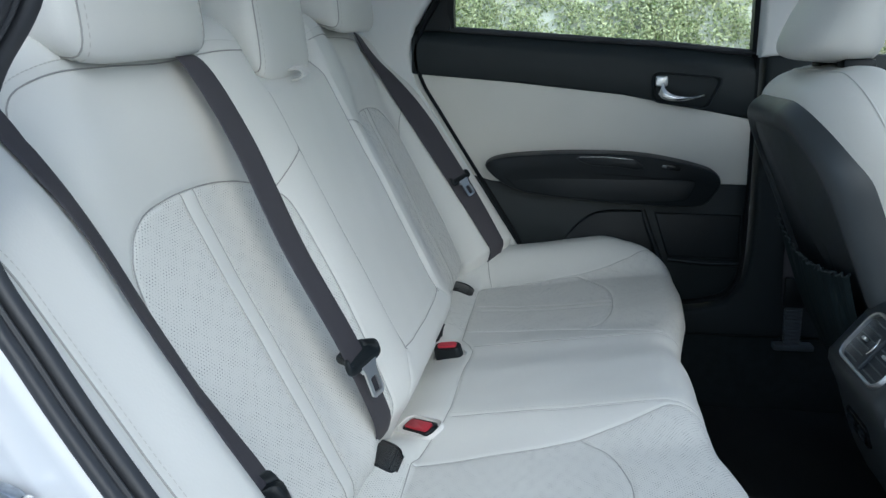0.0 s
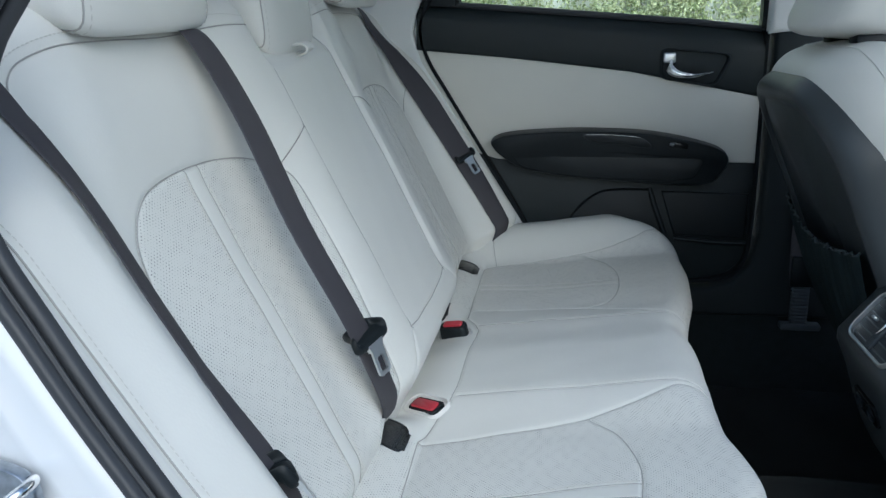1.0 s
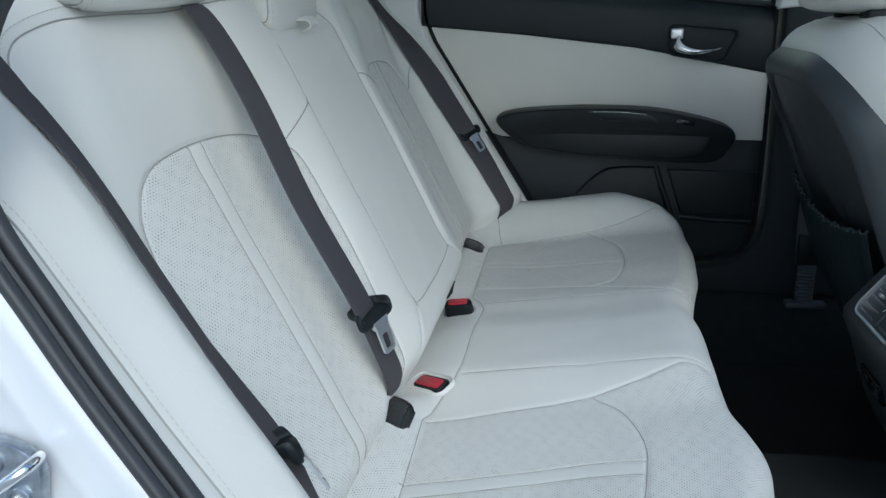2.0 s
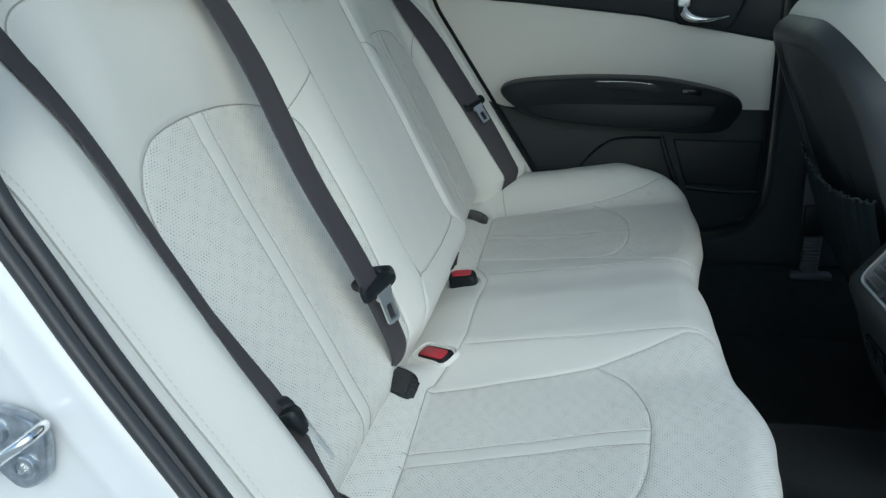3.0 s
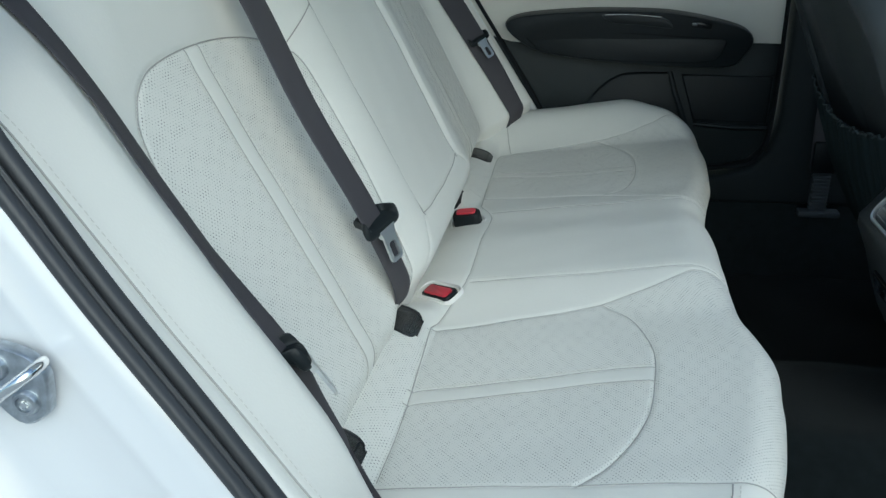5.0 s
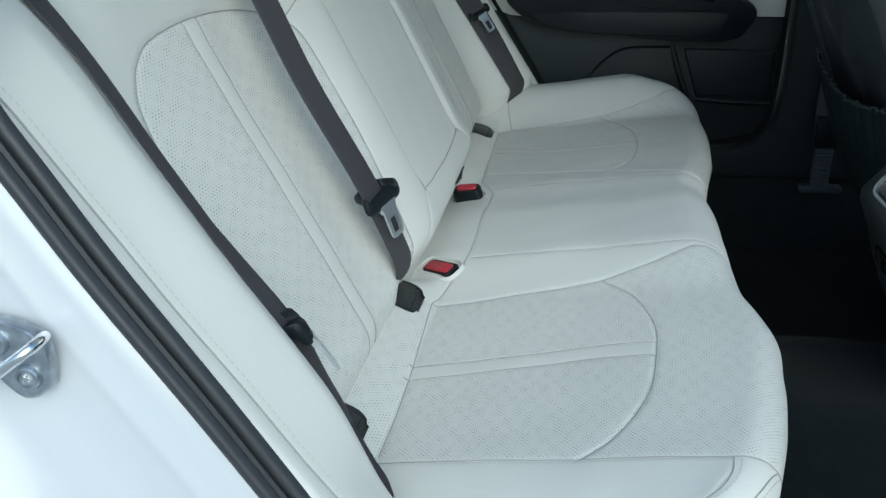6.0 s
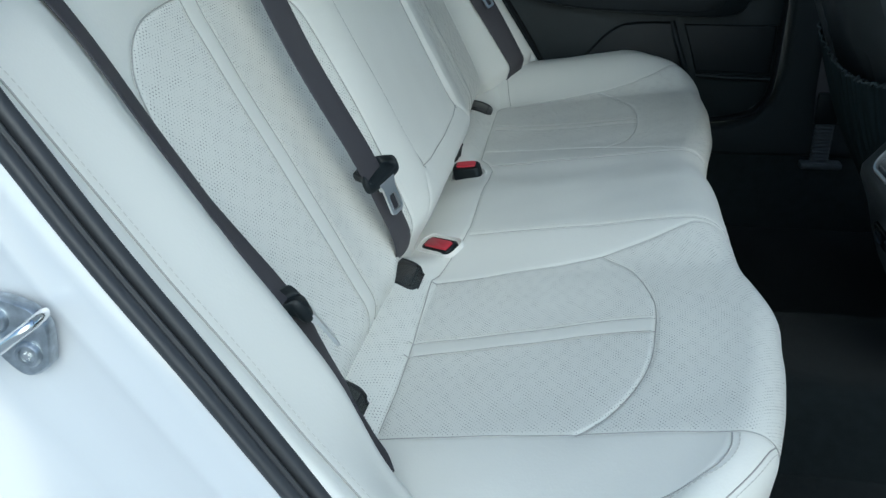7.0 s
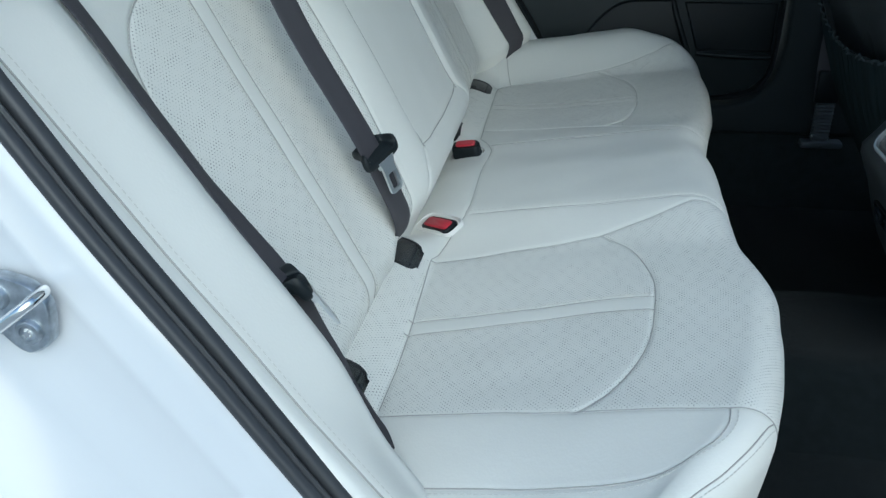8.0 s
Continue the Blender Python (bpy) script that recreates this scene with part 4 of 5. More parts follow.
    part("window_frame", sweep(frame_line, [(-0.007, -0.016), (0.007, -0.016), (0.007, 0.016), (-0.007, 0.016)], (0, 1, 0.3)), M_BLACK, d)
    part("belt_seal", sweep([(-0.16, 0.714, 1.123), (0.184, 0.714, 1.094), (0.426, 0.714, 1.073), (0.588, 0.714, 1.054)], circle(0.007, 8), (0, 1, 0)), M_RUBBER, d)
    quarter = slab([(-0.155, 1.112), (-0.072, 1.112), (-0.070, 1.21), (-0.074, 1.27), (-0.10, 1.20)], 0.700, 0.73, 0.004)
    part("quarter_trim", quarter, M_BLACK, d)
    bm = bmesh.new()
    pts = [(-0.08, 0.732, 1.10), (0.585, 0.732, 1.045), (0.565, 0.66, 1.375), (0.25, 0.64, 1.41), (-0.03, 0.66, 1.34), (-0.075, 0.705, 1.20)]
    bm.faces.new([bm.verts.new(q) for q in pts])
    bmesh.ops.solidify(bm, geom=bm.faces[:], thickness=0.004)
    pane = part("window_pane", bm, M_GLASS, d, "clear window glass", smooth=False)
    pane.visible_shadow = False
    return d


# ---------------------------------------------------------------- front seat
def build_front_seat():
    yc = 0.325
    s = thing("front_chair", "front car seat with ivory leather and black back shell", "car seat")

    def outline(hw, top, bottom, r, n=10):
        out = []
        for k, (sx, sy, rr) in enumerate(((1, 1, r), (-1, 1, r), (-1, -1, 0.05), (1, -1, 0.05))):
            oy = top - rr if sy > 0 else bottom + rr
            for i in range(n):
                a = math.pi / 2 * (k + i / (n - 1))
                out.append((sx * (hw - rr) + rr * math.cos(a), oy + rr * math.sin(a)))
        return out

    def place(v, w, depth):
        """v across, w up along the back, depth forward of the rear face."""
        return (0.775 - 0.385 * w + 0.92 * depth, yc + v, 0.44 + 0.92 * w + 0.385 * depth)

    rings = []
    for depth, kv, kw in smooth_line([(0.0, 0.80, 0.88), (0.02, 0.92, 0.96), (0.05, 1.03, 1.0), (0.085, 1.09, 1.0), (0.12, 1.06, 0.98), (0.145, 0.96, 0.93), (0.155, 0.80, 0.86)], 36):
        rings.append([place(v * kv, (w - 0.3) * kw + 0.3, depth - 0.012) for v, w in outline(0.240, 0.606, -0.02, 0.128, 32)])
    body = part("leather_back", loft(rings), M_LEATHER, s)
    uv_project(body)
    shell = []
    for depth, k in smooth_line([(0.045, 1.0), (0.02, 1.0), (0.004, 0.994), (-0.008, 0.982), (-0.017, 0.962), (-0.022, 0.935), (-0.022, 0.905), (-0.017, 0.875), (-0.014, 0.84), (-0.014, 0.60), (-0.014, 0.2)], 40):
        shell.append([place(v * k, (w - 0.28) * k + 0.28, depth - (0.014 * (1 - (v / 0.235) ** 2))) for v, w in outline(0.247, 0.588, -0.04, 0.150, 32)])
    shell_ob = part("back_shell", loft(shell, cap0=False), M_SHELL, s, "charcoal plastic back shell")
    # pocket with a gathered edge
    vs = np.linspace(-0.205, 0.190, 81)
    edge = [place(v, 0.292 + 0.050 * max(v / 0.19, 0) ** 2 + 0.026 * max(-v / 0.205, 0) + 0.0022 * math.sin(v * 230) + 0.0015 * math.sin(v * 391), -0.016 - 0.026 * (1 - (v / 0.236) ** 4) + 0.0028 * math.sin(v * 300)) for v in vs]
    rows = []
    for f in np.linspace(0, 1, 14):
        row = []
        for v, e in zip(vs, edge):
            b = place(v * 0.98, 0.02, -0.016 - 0.022 * (1 - (v / 0.236) ** 4))
            bulge = 0.012 * math.sin(math.pi * f) + 0.003 * math.sin(v * 90 + 3 * f) * (1 - f) ** 0.5
            row.append((e[0] + (b[0] - e[0]) * f - bulge, e[1] + (b[1] - e[1]) * f, e[2] + (b[2] - e[2]) * f))
        rows.append(row)
    flat = [q for row in rows for q in row]
    k = len(vs)
    faces = [(i * k + j, i * k + j + 1, (i + 1) * k + j + 1, (i + 1) * k + j) for i in range(13) for j in range(k - 1)]
    pocket = mesh_part("pocket", flat, faces, M_NET, s, "gathered dark fabric pocket")
    part("elastic_edge", sweep(edge, circle(0.0021, 6), (0, 0, 1)), M_ELASTIC, pocket, "gathered grey elastic hem")
    part("cushion", rbox((0.50, 0.48, 0.14), 0.05, 4, (1.02, yc, 0.47)), M_LEATHER, s)
    seam = [place(v * 1.09, w, 0.073) for v, w in outline(0.240, 0.606, -0.02, 0.128, 32) if w > 0.30]
    part("piping", tube(seam, 0.0016, 8), M_LEATHER, body)
    h = thing("headrest", "ivory leather headrest on the front seat", "headrest")
    shape = lambda px, py, pz: (px + (0.34 - 0.26 * px) * (pz + 1), py * (1 - 0.08 * (pz > 0) * pz * pz), pz - 0.08 * px * (pz < 0) - 0.05 * (1 - py * py) * (pz < 0))
    hb = part("cushion", pillow((0.618, yc + 0.012, 1.141), (0.080, 0.142, 0.098), shape, 17, 5.0, 2.3), M_LEATHER, h)
    uv_project(hb)
    for dy in (-0.07, 0.07):
        part("post", tube([(0.655, yc + dy, 0.99), (0.645, yc + dy, 1.06)], 0.006), M_CHROME, h, "chrome post")
        part("collar", rbox((0.050, 0.044, 0.020), 0.006, 2, (0.650, yc + dy, 1.034)), M_BLACK, h, "black guide collar")
    return s


# ---------------------------------------------------------------- console
def build_console():
    c = thing("center_console", "black center console end with chrome-framed rear air vents", "console")
    prof = [(0.76, 0.28), (0.705, 0.385), (0.678, 0.421), (0.655, 0.462), (0.638, 0.505), (0.622, 0.555), (0.604, 0.596), (0.604, 0.612), (0.662, 0.690), (0.70, 0.715), (1.25, 0.72), (1.25, 0.28)]
    rings = []
    for y, k in ((-0.115, 0.97), (-0.108, 0.99), (-0.095, 1.0), (0.095, 1.0), (0.108, 0.99), (0.115, 0.97)):
        rings.append([(0.9 + (x - 0.9) * k, y, 0.28 + (z - 0.28) * k) for x, z in prof])
    part("body", loft(rings), M_SHELL, c)
    # vent face: frame of axes on the slope
    o, up = Vector((0.633, -0.009, 0.651)), Vector((0.058, 0, 0.078)).normalized()
    side, out = Vector((0, 1, 0)), Vector((-0.078, 0, 0.058)).normalized()
    m = Matrix((side, up, out)).transposed().to_4x4()
    m.translation = o
    outer = rounded(0.154, 0.086, 0.022, 8)
    inner = rounded(0.144, 0.076, 0.017, 8)
    rings = [[m @ Vector((a, b, z)) for a, b in ln] for ln, z in ((outer, -0.006), (outer, 0.003), (rounded(0.150, 0.082, 0.020, 8), 0.006), (inner, 0.005), (inner, -0.010))]
    part("bezel", loft(rings, False, False), M_SATIN, c, "satin chrome vent frame")
    part("vent_backing", loft([[m @ Vector((a, b, z)) for a, b in inner] for z in (-0.012, -0.010)]), M_GLOSS, c)
    for sgn in (-1, 1):
        for i in range(6):
            b = rbox((0.0615, 0.0024, 0.0095), 0.0010, 2)
            bmesh.ops.transform(b, matrix=m @ Matrix.Translation((sgn * 0.0395, -0.0305 + i * 0.0122, -0.0035)) @ pose(0, 0, 0, 28, 0, 0), verts=b.verts)
            part("slat", b, M_SLAT, c, "grey slat")
        for dx in (-0.018, 0.0, 0.018):
            b = rbox((0.0025, 0.072, 0.004), 0.0008, 2)
            bmesh.ops.transform(b, matrix=m @ Matrix.Translation((sgn * 0.0395 + dx, 0, -0.0085)), verts=b.verts)
            part("vane", b, M_BLACK, c)
        b = rbox((0.012, 0.005, 0.008), 0.0018, 2)
        bmesh.ops.transform(b, matrix=m @ Matrix.Translation((sgn * 0.0395, 0.0, 0.0035)), verts=b.verts)
        part("slider", b, M_SATIN, c, "bright slider tab")
    rings = [[m @ Vector((a * k, b2 * k2, z)) for a, b2 in rounded(0.017, 0.075, 0.005, 5)] for z, k, k2 in ((-0.010, 1, 1), (0.003, 1, 1), (0.005, 0.8, 0.97))]
    part("divider", loft(rings), M_SHELL, c, "satin grey divider")
    wing = smooth_line([(0.003, -0.013, 0.005), (-0.002, -0.007, 0.006), (-0.0035, 0.0, 0.0065), (-0.002, 0.007, 0.006), (0.003, 0.013, 0.005)], 20)
    part("ornament", tube([m @ Vector(q) for q in wing], 0.0016, 8), M_CHROME, c, "chrome wing ornament")
    # socket panel on the sloping face
    tilt = Matrix((Vector((0, 1, 0)), Vector((0.33, 0, -0.944)), Vector((-0.944, 0, -0.33)))).transposed().to_4x4()
    tilt.translation = (0.631, 0.018, 0.522)
    rings = [[tilt @ Vector((a * k, b2 * k, z)) for a, b2 in rounded(0.085, 0.036, 0.008, 5)] for z, k in ((-0.004, 1.0), (0.002, 1.0), (0.003, 0.95))]
    panel = part("socket_panel", loft(rings), M_GLOSS, c, "gloss black socket panel")
    for a0 in (-0.022, 0.022):
        ring = [[tilt @ Vector((a0 + r * math.cos(t), r * math.sin(t), z)) for t in np.linspace(0, 2 * math.pi, 20, endpoint=False)] for r, z in ((0.013, 0.002), (0.013, 0.005), (0.011, 0.0055), (0.0105, 0.003))]
        part("socket", loft(ring), M_BLACK, panel, "round socket cover")
    return c


# ---------------------------------------------------------------- car body round the seats
OPENING = [(-0.075, 1.22), (-0.075, 1.105), (-0.112, 1.045), (-0.138, 0.985), (-0.131, 0.940), (-0.102, 0.886), (-0.071, 0.832), (-0.019, 0.750), (0.059, 0.625), (0.13, 0.53), (0.22, 0.47), (0.34, 0.45)]


def build_body():
    curve = smooth_line(OPENING, 90)
    # rubber seal round the open doorway, with a lip and a groove
    path = [(x, -0.728, z) for x, z in curve]
    seal = thing("door_seal", "black rubber door seal along the open doorway", "door seal")
    bulb = smooth_line([(-0.001, -0.006), (0.000, -0.002), (-0.002, 0.002), (-0.007, 0.0035), (-0.012, 0.002), (-0.015, -0.002), (-0.013, -0.008)], 28, True).tolist()
    part("bulb", sweep(path, bulb, (0, -1, 0)), M_RUBBER, seal)
    lip = smooth_line([(-0.007, 0.0058), (-0.0042, 0.0072), (-0.0035, 0.0092), (-0.0056, 0.0104), (-0.0048, 0.0128), (-0.0060, 0.0172), (-0.0095, 0.0190), (-0.014, 0.0165), (-0.016, 0.006)], 45, True).tolist()
    part("lip", sweep(path, lip, (0, -1, 0)), M_RUBBER, seal)
    # painted jamb
    bm = bmesh.new()
    section = [(-0.009, -0.006), (-0.011, 0.004), (-0.012, 0.014), (-0.018, 0.0185), (-0.024, 0.021), (-0.036, 0.0250), (-0.0388, 0.0268), (-0.0412, 0.0277), (-0.044, 0.0278), (-0.050, 0.0284), (-0.060, 0.031), (-0.080, 0.0345), (-0.083, 0.0375), (-0.098, 0.040), (-0.106, 0.046), (-0.135, 0.062), (-0.15, 0.085), (-0.165, 0.12), (-0.19, 0.15), (-0.30, 0.165), (-0.60, 0.165)]
    jamb = sweep(path, section, (0, -1, 0), closed_section=False)
    ob = part("body_side", jamb, M_PAINT, None)
    tagged(ob, "glossy white painted car body at the door jamb", "car body", kind="structure")
    return seal


def build_striker():
    s = thing("door_striker", "zinc-plated steel door striker bolted to the white jamb", "door striker")
    o = Vector((-0.1185, -0.7675, 0.794))
    n = Vector((0.10, -0.99, 0.06)).normalized()
    bolts = Vector((0.57, 0.0, -0.82))
    e1 = (bolts - n * bolts.dot(n)).normalized()
    e2 = n.cross(e1).normalized()
    m = Matrix((e1, e2, n)).transposed().to_4x4()
    m.translation = o
    plate = smooth_line([(0.030, 0.006), (0.034, 0.0), (0.032, -0.016), (0.018, -0.022), (-0.018, -0.022), (-0.032, -0.016), (-0.034, 0.0), (-0.030, 0.008), (-0.012, 0.020), (0.0, 0.022), (0.012, 0.020)], 44, True)
    part("plate", loft([[m @ Vector((0.78 * a * k, 0.86 * b * k, z)) for a, b in plate] for z, k in ((-0.004, 1), (0.003, 1), (0.0045, 0.95))]), M_STEEL, s)
    for a in (-0.0135, 0.0135):
        rings = [[m @ Vector((a + r * math.cos(t), r * math.sin(t) - 0.003, z)) for t in np.linspace(0, 2 * math.pi, 20, endpoint=False)] for r, z in ((0.0082, 0.004), (0.0082, 0.006), (0.0068, 0.0078), (0.0050, 0.008), (0.0046, 0.0066), (0.001, 0.0064))]
        bolt = part("bolt", loft(rings), M_STEEL, s, "countersunk steel bolt")
        star = [(0.0022 + 0.0008 * math.cos(6 * t), t) for t in np.linspace(0, 2 * math.pi, 36, endpoint=False)]
        part("star_drive", loft([[m @ Vector((a + r * math.cos(t), r * math.sin(t) - 0.003, z)) for r, t in star] for z in (0.0062, 0.0082)]), M_CHROME, bolt, "bright star-shaped drive")
    loop = smooth_line([(0.0, -0.020, 0.0), (0.0, -0.020, 0.016), (0.0, -0.012, 0.026), (0.0, 0.010, 0.026), (0.0, 0.024, 0.024), (0.0, 0.028, 0.014), (0.0, 0.024, 0.004), (0.0, 0.018, 0.0)], 40)
    part("loop", tube([m @ Vector(q) for q in loop], 0.0036, 10), M_CHROME, s, "bright steel loop")
    return s


def structure(name, bm, material, label, category):
    return tagged(part(name, bm, material), label, category, kind="structure")


def build_shell():
    # floor with tunnel and sills
    bm = bmesh.new()
    xs = np.linspace(-0.1, 1.7, 46)
    ys = np.linspace(-0.66, 0.68, 60)
    grid = [[bm.verts.new((x, y, 0.25 + 0.10 * float(sstep(0.19, 0.10, abs(y))) + 0.002 * math.sin(31 * x + 17 * y))) for y in ys] for x in xs]
    for a, b in zip(grid, grid[1:]):
        for j in range(len(ys) - 1):
            bm.faces.new((a[j], b[j], b[j + 1], a[j + 1]))
    bmesh.ops.solidify(bm, geom=bm.faces[:], thickness=0.05)
    structure("floor", bm, M_CARPET, "black carpeted car floor with a centre tunnel", "floor")
    structure("wall_sill", rbox((2.0, 0.05, 0.22), 0.01, 2, (0.75, 0.70, 0.32)), M_CARPET, "dark inner side of the sill", "wall")
    structure("wall_seat_base", rbox((0.05, 1.30, 0.26), 0.01, 2, (0.30, 0.0, 0.36)), M_CARPET, "carpeted panel under the seat cushion", "wall")
    structure("sill", rbox((1.3, 0.08, 0.16), 0.02, 2, (0.55, -0.74, 0.36)), M_PAINT, "white painted door sill", "sill")
    # pillar trims of the far side
    lower = [(0.604, 1.052), (0.604, 0.62), (0.592, 0.55), (0.555, 0.505), (0.50, 0.488), (0.36, 0.478), (0.36, 0.425), (0.95, 0.425), (0.95, 0.465), (0.80, 0.47), (0.745, 0.53), (0.72, 0.70), (0.712, 1.052)]
    structure("pillar_trim", slab(lower, 0.668, 0.75, 0.012, 3), M_PILLAR, "charcoal plastic lower pillar and sill trim", "trim")
    upper = [(0.590, 1.045), (0.588, 1.20), (0.578, 1.40), (0.66, 1.40), (0.70, 1.20), (0.712, 1.055)]
    structure("trim_pillar_upper", slab(upper, 0.664, 0.73, 0.01, 3, lambda x, z: -0.25 * max(z - 1.1, 0)), M_HEADLINER, "pale fabric-covered upper pillar trim", "trim")
    # seal of the closed door
    line = smooth_line([(0.597, 0.70, 1.05), (0.597, 0.70, 0.95), (0.597, 0.70, 0.62), (0.580, 0.70, 0.535), (0.535, 0.70, 0.50), (0.40, 0.70, 0.487), (0.20, 0.70, 0.49), (0.11, 0.70, 0.58), (0.06, 0.70, 0.665), (-0.02, 0.70, 0.795), (-0.10, 0.70, 0.925), (-0.141, 0.70, 0.995), (-0.158, 0.70, 1.058), (-0.144, 0.70, 1.115), (-0.106, 0.70, 1.178), (-0.02, 0.68, 1.32)], 120)
    seal = sweep(line, [(-0.011, -0.015), (-0.002, -0.015), (-0.001, 0.0), (-0.003, 0.010), (-0.009, 0.010), (-0.012, 0.0)], (0, -1, 0))
    tagged(part("door_seal", seal, M_SEAL), "black rubber seal round the closed rear door", "door seal", kind="structure")
    # far rear quarter trim
    q = [(-0.114, 1.18), (-0.153, 1.12), (-0.168, 1.058), (-0.150, 0.994), (-0.012, 0.775), (0.085, 0.62), (0.085, 0.50), (-0.75, 0.50), (-0.75, 1.06), (-0.60, 1.36), (-0.02, 1.40)]
    structure("quarter_trim", slab(q, 0.690, 0.76, 0.01, 3, lambda x, z: -0.25 * max(z - 1.1, 0)), M_HEADLINER, "pale grey rear quarter trim", "trim")
    shelf = rbox((0.42, 1.36, 0.05), 0.01, 2, (-0.56, 0, 1.035))
    structure("parcel_shelf", shelf, M_CHAR, "dark rear parcel shelf", "shelf")
    # unseen roof and the outer sides that close the cabin and shape its light
    bm = bmesh.new()
    rows = []
    # the front end stops short to let light onto the front seat
    for x in np.linspace(-0.62, 1.02, 16):
        drop = 0.10 * max(0, (-x - 0.1) / 0.52) ** 2
        rows.append([bm.verts.new((x, y, 1.43 - drop - 0.07 * (y / 0.62) ** 4)) for y in np.linspace(-0.62, 0.62, 16)])
    for a, b in zip(rows, rows[1:]):
        for j in range(15):
            bm.faces.new((a[j], b[j], b[j + 1], a[j + 1]))
    bmesh.ops.solidify(bm, geom=bm.faces[:], thickness=0.03)
    structure("ceiling", bm, M_HEADLINER, "pale fabric headliner", "ceiling")
    # far front door
    fd = [(0.72, 1.052), (1.75, 1.02), (1.75, 0.40), (0.72, 0.42)]
    structure("door_front", slab(fd, 0.70, 0.76, 0.01), M_CHAR, "dark trim of the front door", "car door")
    structure("wall_rear", rbox((0.05, 1.44, 0.62), 0.01, 2, (-0.75, 0, 0.74)), M_CHAR, "dark bulkhead behind the seat", "wall")
    structure("wall_front", rbox((0.06, 1.44, 0.70), 0.02, 2, (1.75, 0, 0.62)), M_CHAR, "dark front bulkhead under the windscreen", "wall")
    # out of view, kept low so more light reaches front seat and bolster
    structure("wall_side", slab([(0.66, 0.42), (1.75, 0.42), (1.75, 0.28), (0.66, 0.28)], -0.76, -0.70, 0.01), M_CHAR, "low dark unseen sill that lets light in at the front", "wall")
    # out of view, added to keep frontal light off the middle of the backrest
    structure("wall_pillar", slab([(0.66, 0.28), (0.76, 0.28), (0.74, 1.05), (0.70, 1.40), (0.62, 1.40), (0.66, 1.05)], -0.74, -0.68, 0.01), M_CHAR, "dark unseen pillar that blocks light from the front", "wall")


def build_belt_anchor():
    b = thing("front_belt_anchor", "lower anchor of the front seat belt with ribbed black sleeve", "seat belt")
    l = smooth_line([(0.672, 0.664, 0.70), (0.670, 0.660, 0.60), (0.672, 0.654, 0.52)], 14)
    ribbon(l, l + np.array((0.040, -0.006, 0)), 0.002, M_BELT, "webbing", b)
    part("anchor_block", rbox((0.048, 0.018, 0.07), 0.005, 2, (0.697, 0.650, 0.540)), M_BLACK, b)
    rings = []
    for i in range(89):
        f = i / 88
        g = 1 + 0.085 * math.cos(f * 11 * 2 * math.pi)
        rings.append([(0.696 + a * g, 0.646 + c * g, 0.508 - 0.085 * f) for a, c in rounded(0.036, 0.016, 0.005, 4)])
    part("ribbed_sleeve", loft(rings), M_SLEEVE, b, "ribbed dark grey rubber sleeve")
    part("foot", rbox((0.085, 0.03, 0.014), 0.004, 2, (0.70, 0.645, 0.417)), M_SLEEVE, b)
    return b


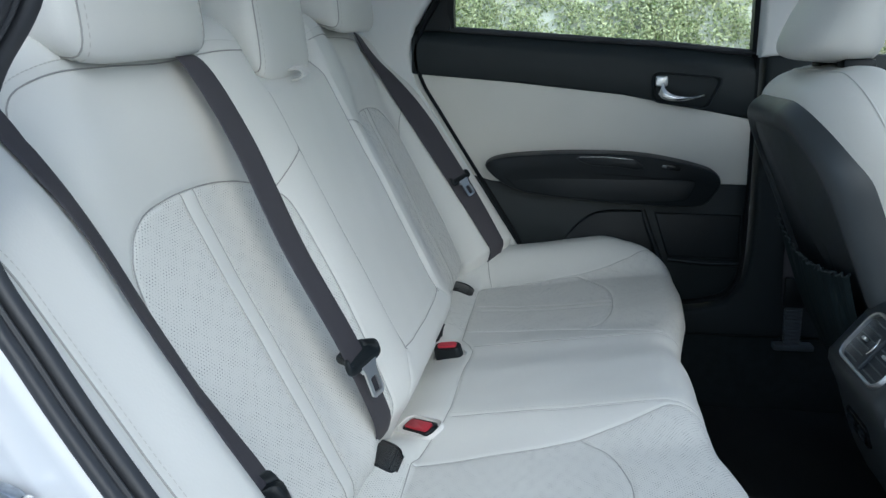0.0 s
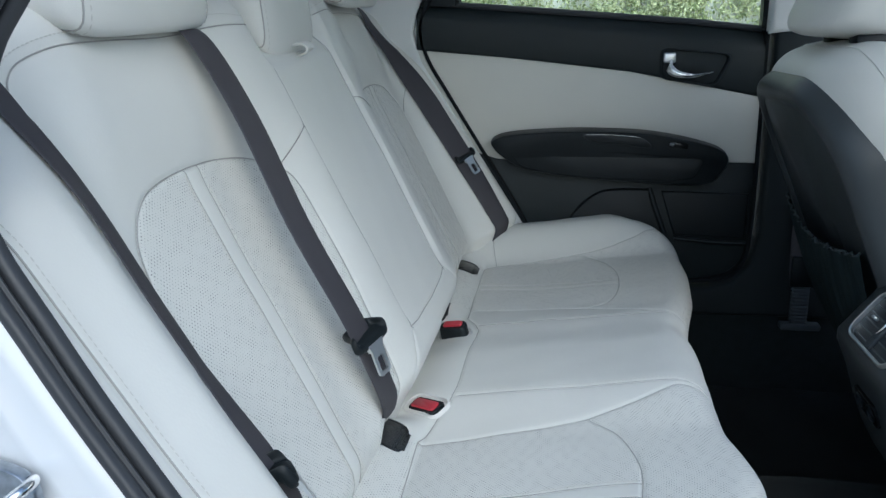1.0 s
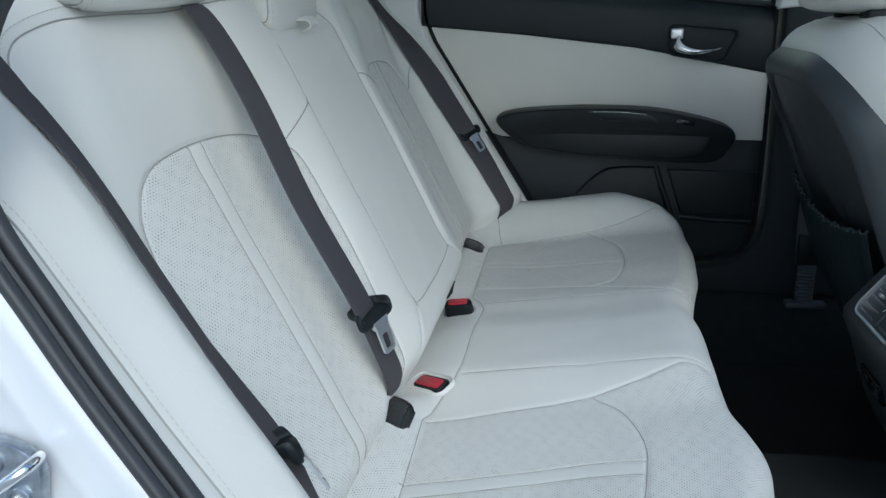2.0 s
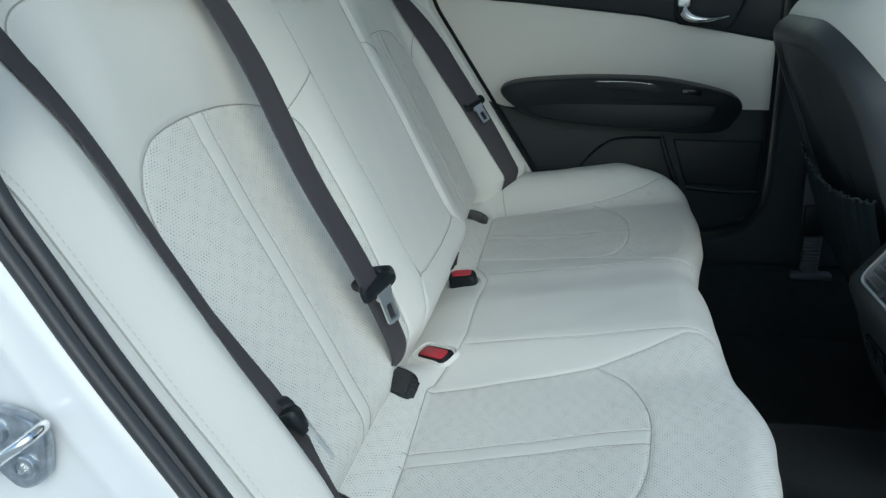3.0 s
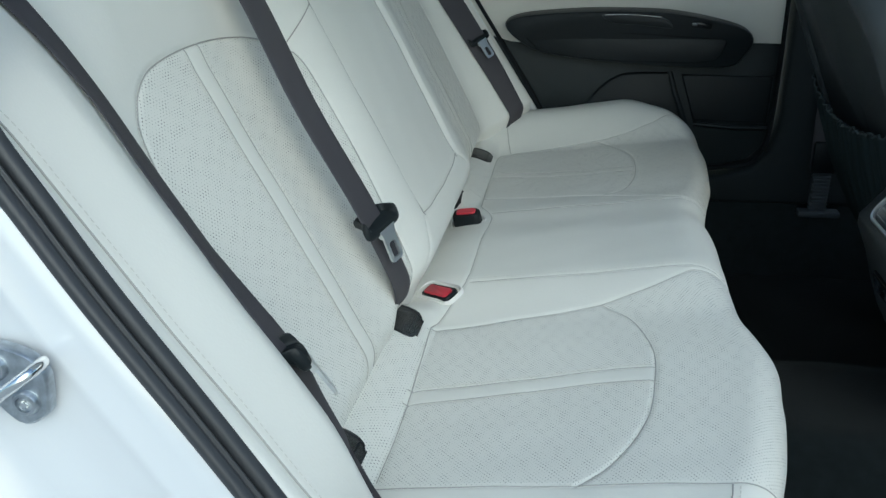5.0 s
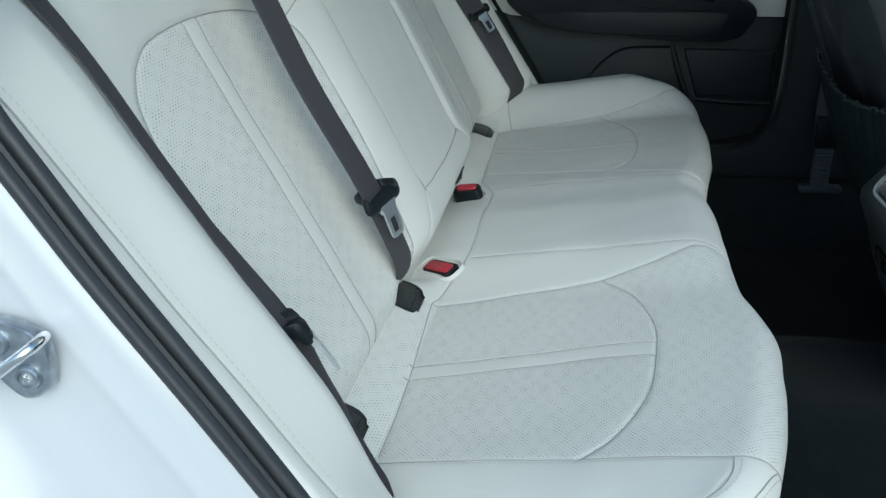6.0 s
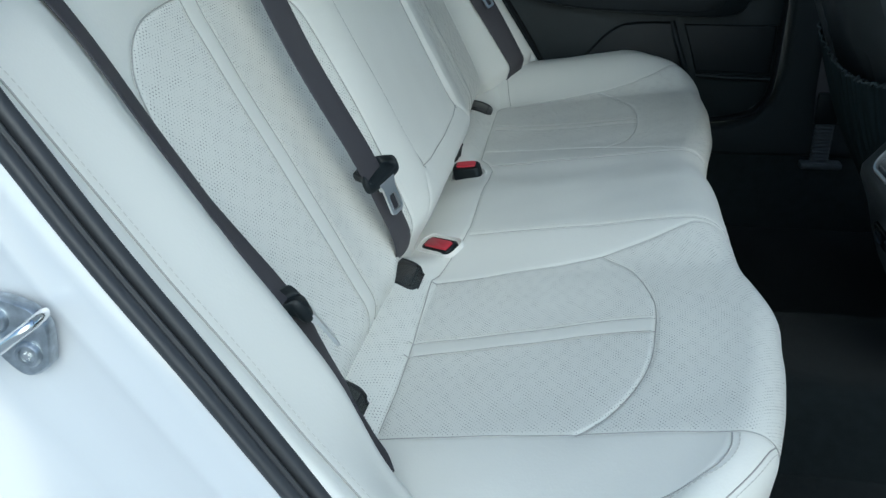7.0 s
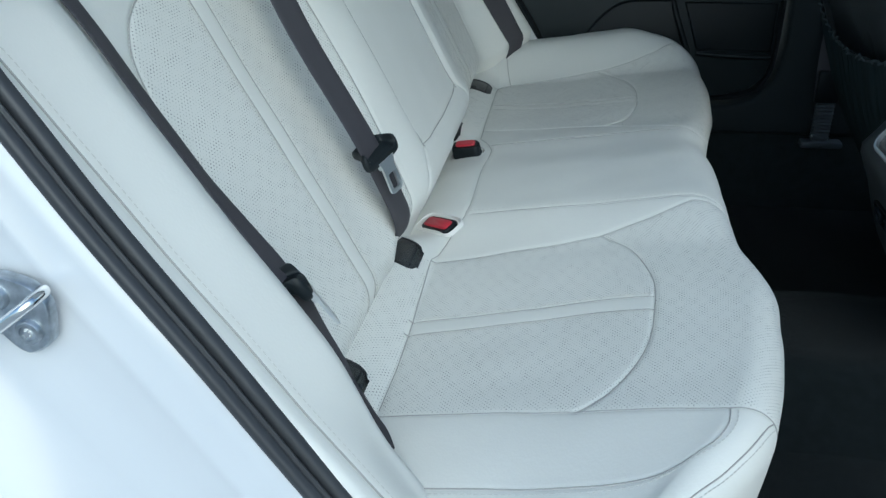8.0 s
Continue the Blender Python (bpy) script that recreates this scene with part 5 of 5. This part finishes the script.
# ---------------------------------------------------------------- outside
def build_outside():
    bm = bmesh.new()
    bmesh.ops.create_grid(bm, x_segments=24, y_segments=24, size=600)
    # never in view; acts as a reflector below the open door
    structure("ground", bm, M_BOUNCE, "pale unseen ground that bounces light into the cabin", "ground")
    structure("wall_garden", rbox((16, 0.2, 3.2), 0.02, 2, (0.5, 3.6, 1.6)), M_WALL, "weathered white wall with climbing plants", "wall")
    M_LEAF = bpy.data.materials.new("ivy_leaves")
    M_LEAF.use_nodes = True
    nt = M_LEAF.node_tree
    geo, ramp = nt.nodes.new("ShaderNodeNewGeometry"), nt.nodes.new("ShaderNodeValToRGB")
    e = ramp.color_ramp.elements
    e[0].color, e[1].color = (0.15, 0.21, 0.05, 1), (0.92, 0.92, 0.56, 1)
    nt.links.new(geo.outputs["Random Per Island"], ramp.inputs[0])
    nt.links.new(ramp.outputs[0], nt.nodes["Principled BSDF"].inputs["Base Color"])
    nt.nodes["Principled BSDF"].inputs["Roughness"].default_value = 0.5
    rng = np.random.default_rng(5)
    # little twigs that spread over the wall, each with a tuft of leaves
    seeds = []
    while len(seeds) < 7600:
        x, z = rng.uniform(-2.0, 3.2), rng.uniform(0.7, 2.3)
        cover = 0.6 * noise.noise(Vector((x * 2.2, z * 2.2, 3.1))) + 0.8 * noise.noise(Vector((x * 9, z * 9, 1.2)))
        if cover > rng.uniform(-0.45, 0.25):
            seeds.append((x, z, max(cover + 0.5, 0.1)))
    seeds = np.array(seeds)
    n = 17
    base = np.repeat(seeds, n, axis=0)
    c = np.stack([base[:, 0] + rng.normal(0, 0.020, len(base)), 3.49 - rng.uniform(0.0, 0.09, len(base)) * base[:, 2], base[:, 1] + rng.normal(0, 0.020, len(base))], -1)
    size = rng.uniform(0.008, 0.019, len(c))
    d1 = rng.normal(0, 1, (len(c), 3)) * np.array((1, 0.45, 1))
    d1 /= np.linalg.norm(d1, axis=1)[:, None]
    d2 = np.cross(d1, rng.normal(0, 0.5, (len(c), 3)) + np.array((0, -1, 0.5)))
    d2 /= np.linalg.norm(d2, axis=1)[:, None]
    d1, d2 = d1 * size[:, None], d2 * size[:, None] * 0.42
    fold = np.cross(d1, d2) / size[:, None] * 0.35
    verts = np.stack([c - d1 * 0.7, c + d2 + fold, c + d1 * 0.8, c - d2 + fold], 1).reshape(-1, 3)
    faces = [f for k in range(0, len(verts), 4) for f in ((k, k + 1, k + 2), (k, k + 2, k + 3))]
    ivy = mesh_part("ivy", verts, faces, M_LEAF, None, smooth=False)
    tagged(ivy, "patchy green ivy climbing over the white wall", "ivy", kind="stuff")


# ---------------------------------------------------------------- place
build_shell()
build_body()
build_back(build_cushion())
build_far_door()
build_front_seat()
build_console()
build_headrest(-0.379, 0.268, 1.066, lip=0.16, seam=0.87)
build_headrest(0.004, 0.208, 1.054, 0.18, -0.202, 0.125, 0.42, 0.92)
build_headrest(0.405, 0.27, 1.117)
build_belts()
build_buckle(0.012, -0.165, -34, -0.006, 18, 0.92, 0.0, 0.0185, 0.060, 0.030)
build_buckle(0.012, 0.104, -4, 0.013, 16, 1.0, 0.0015, 0.0135, 0.046, 0.025)
for yy, back in ((-0.530, 0.0), (-0.262, 0.0), (0.225, 0.026), (0.490, 0.006)):
    build_iso(yy, back, 1.0 if yy < 0 else 0.0)
build_striker()
build_belt_anchor()
build_outside()
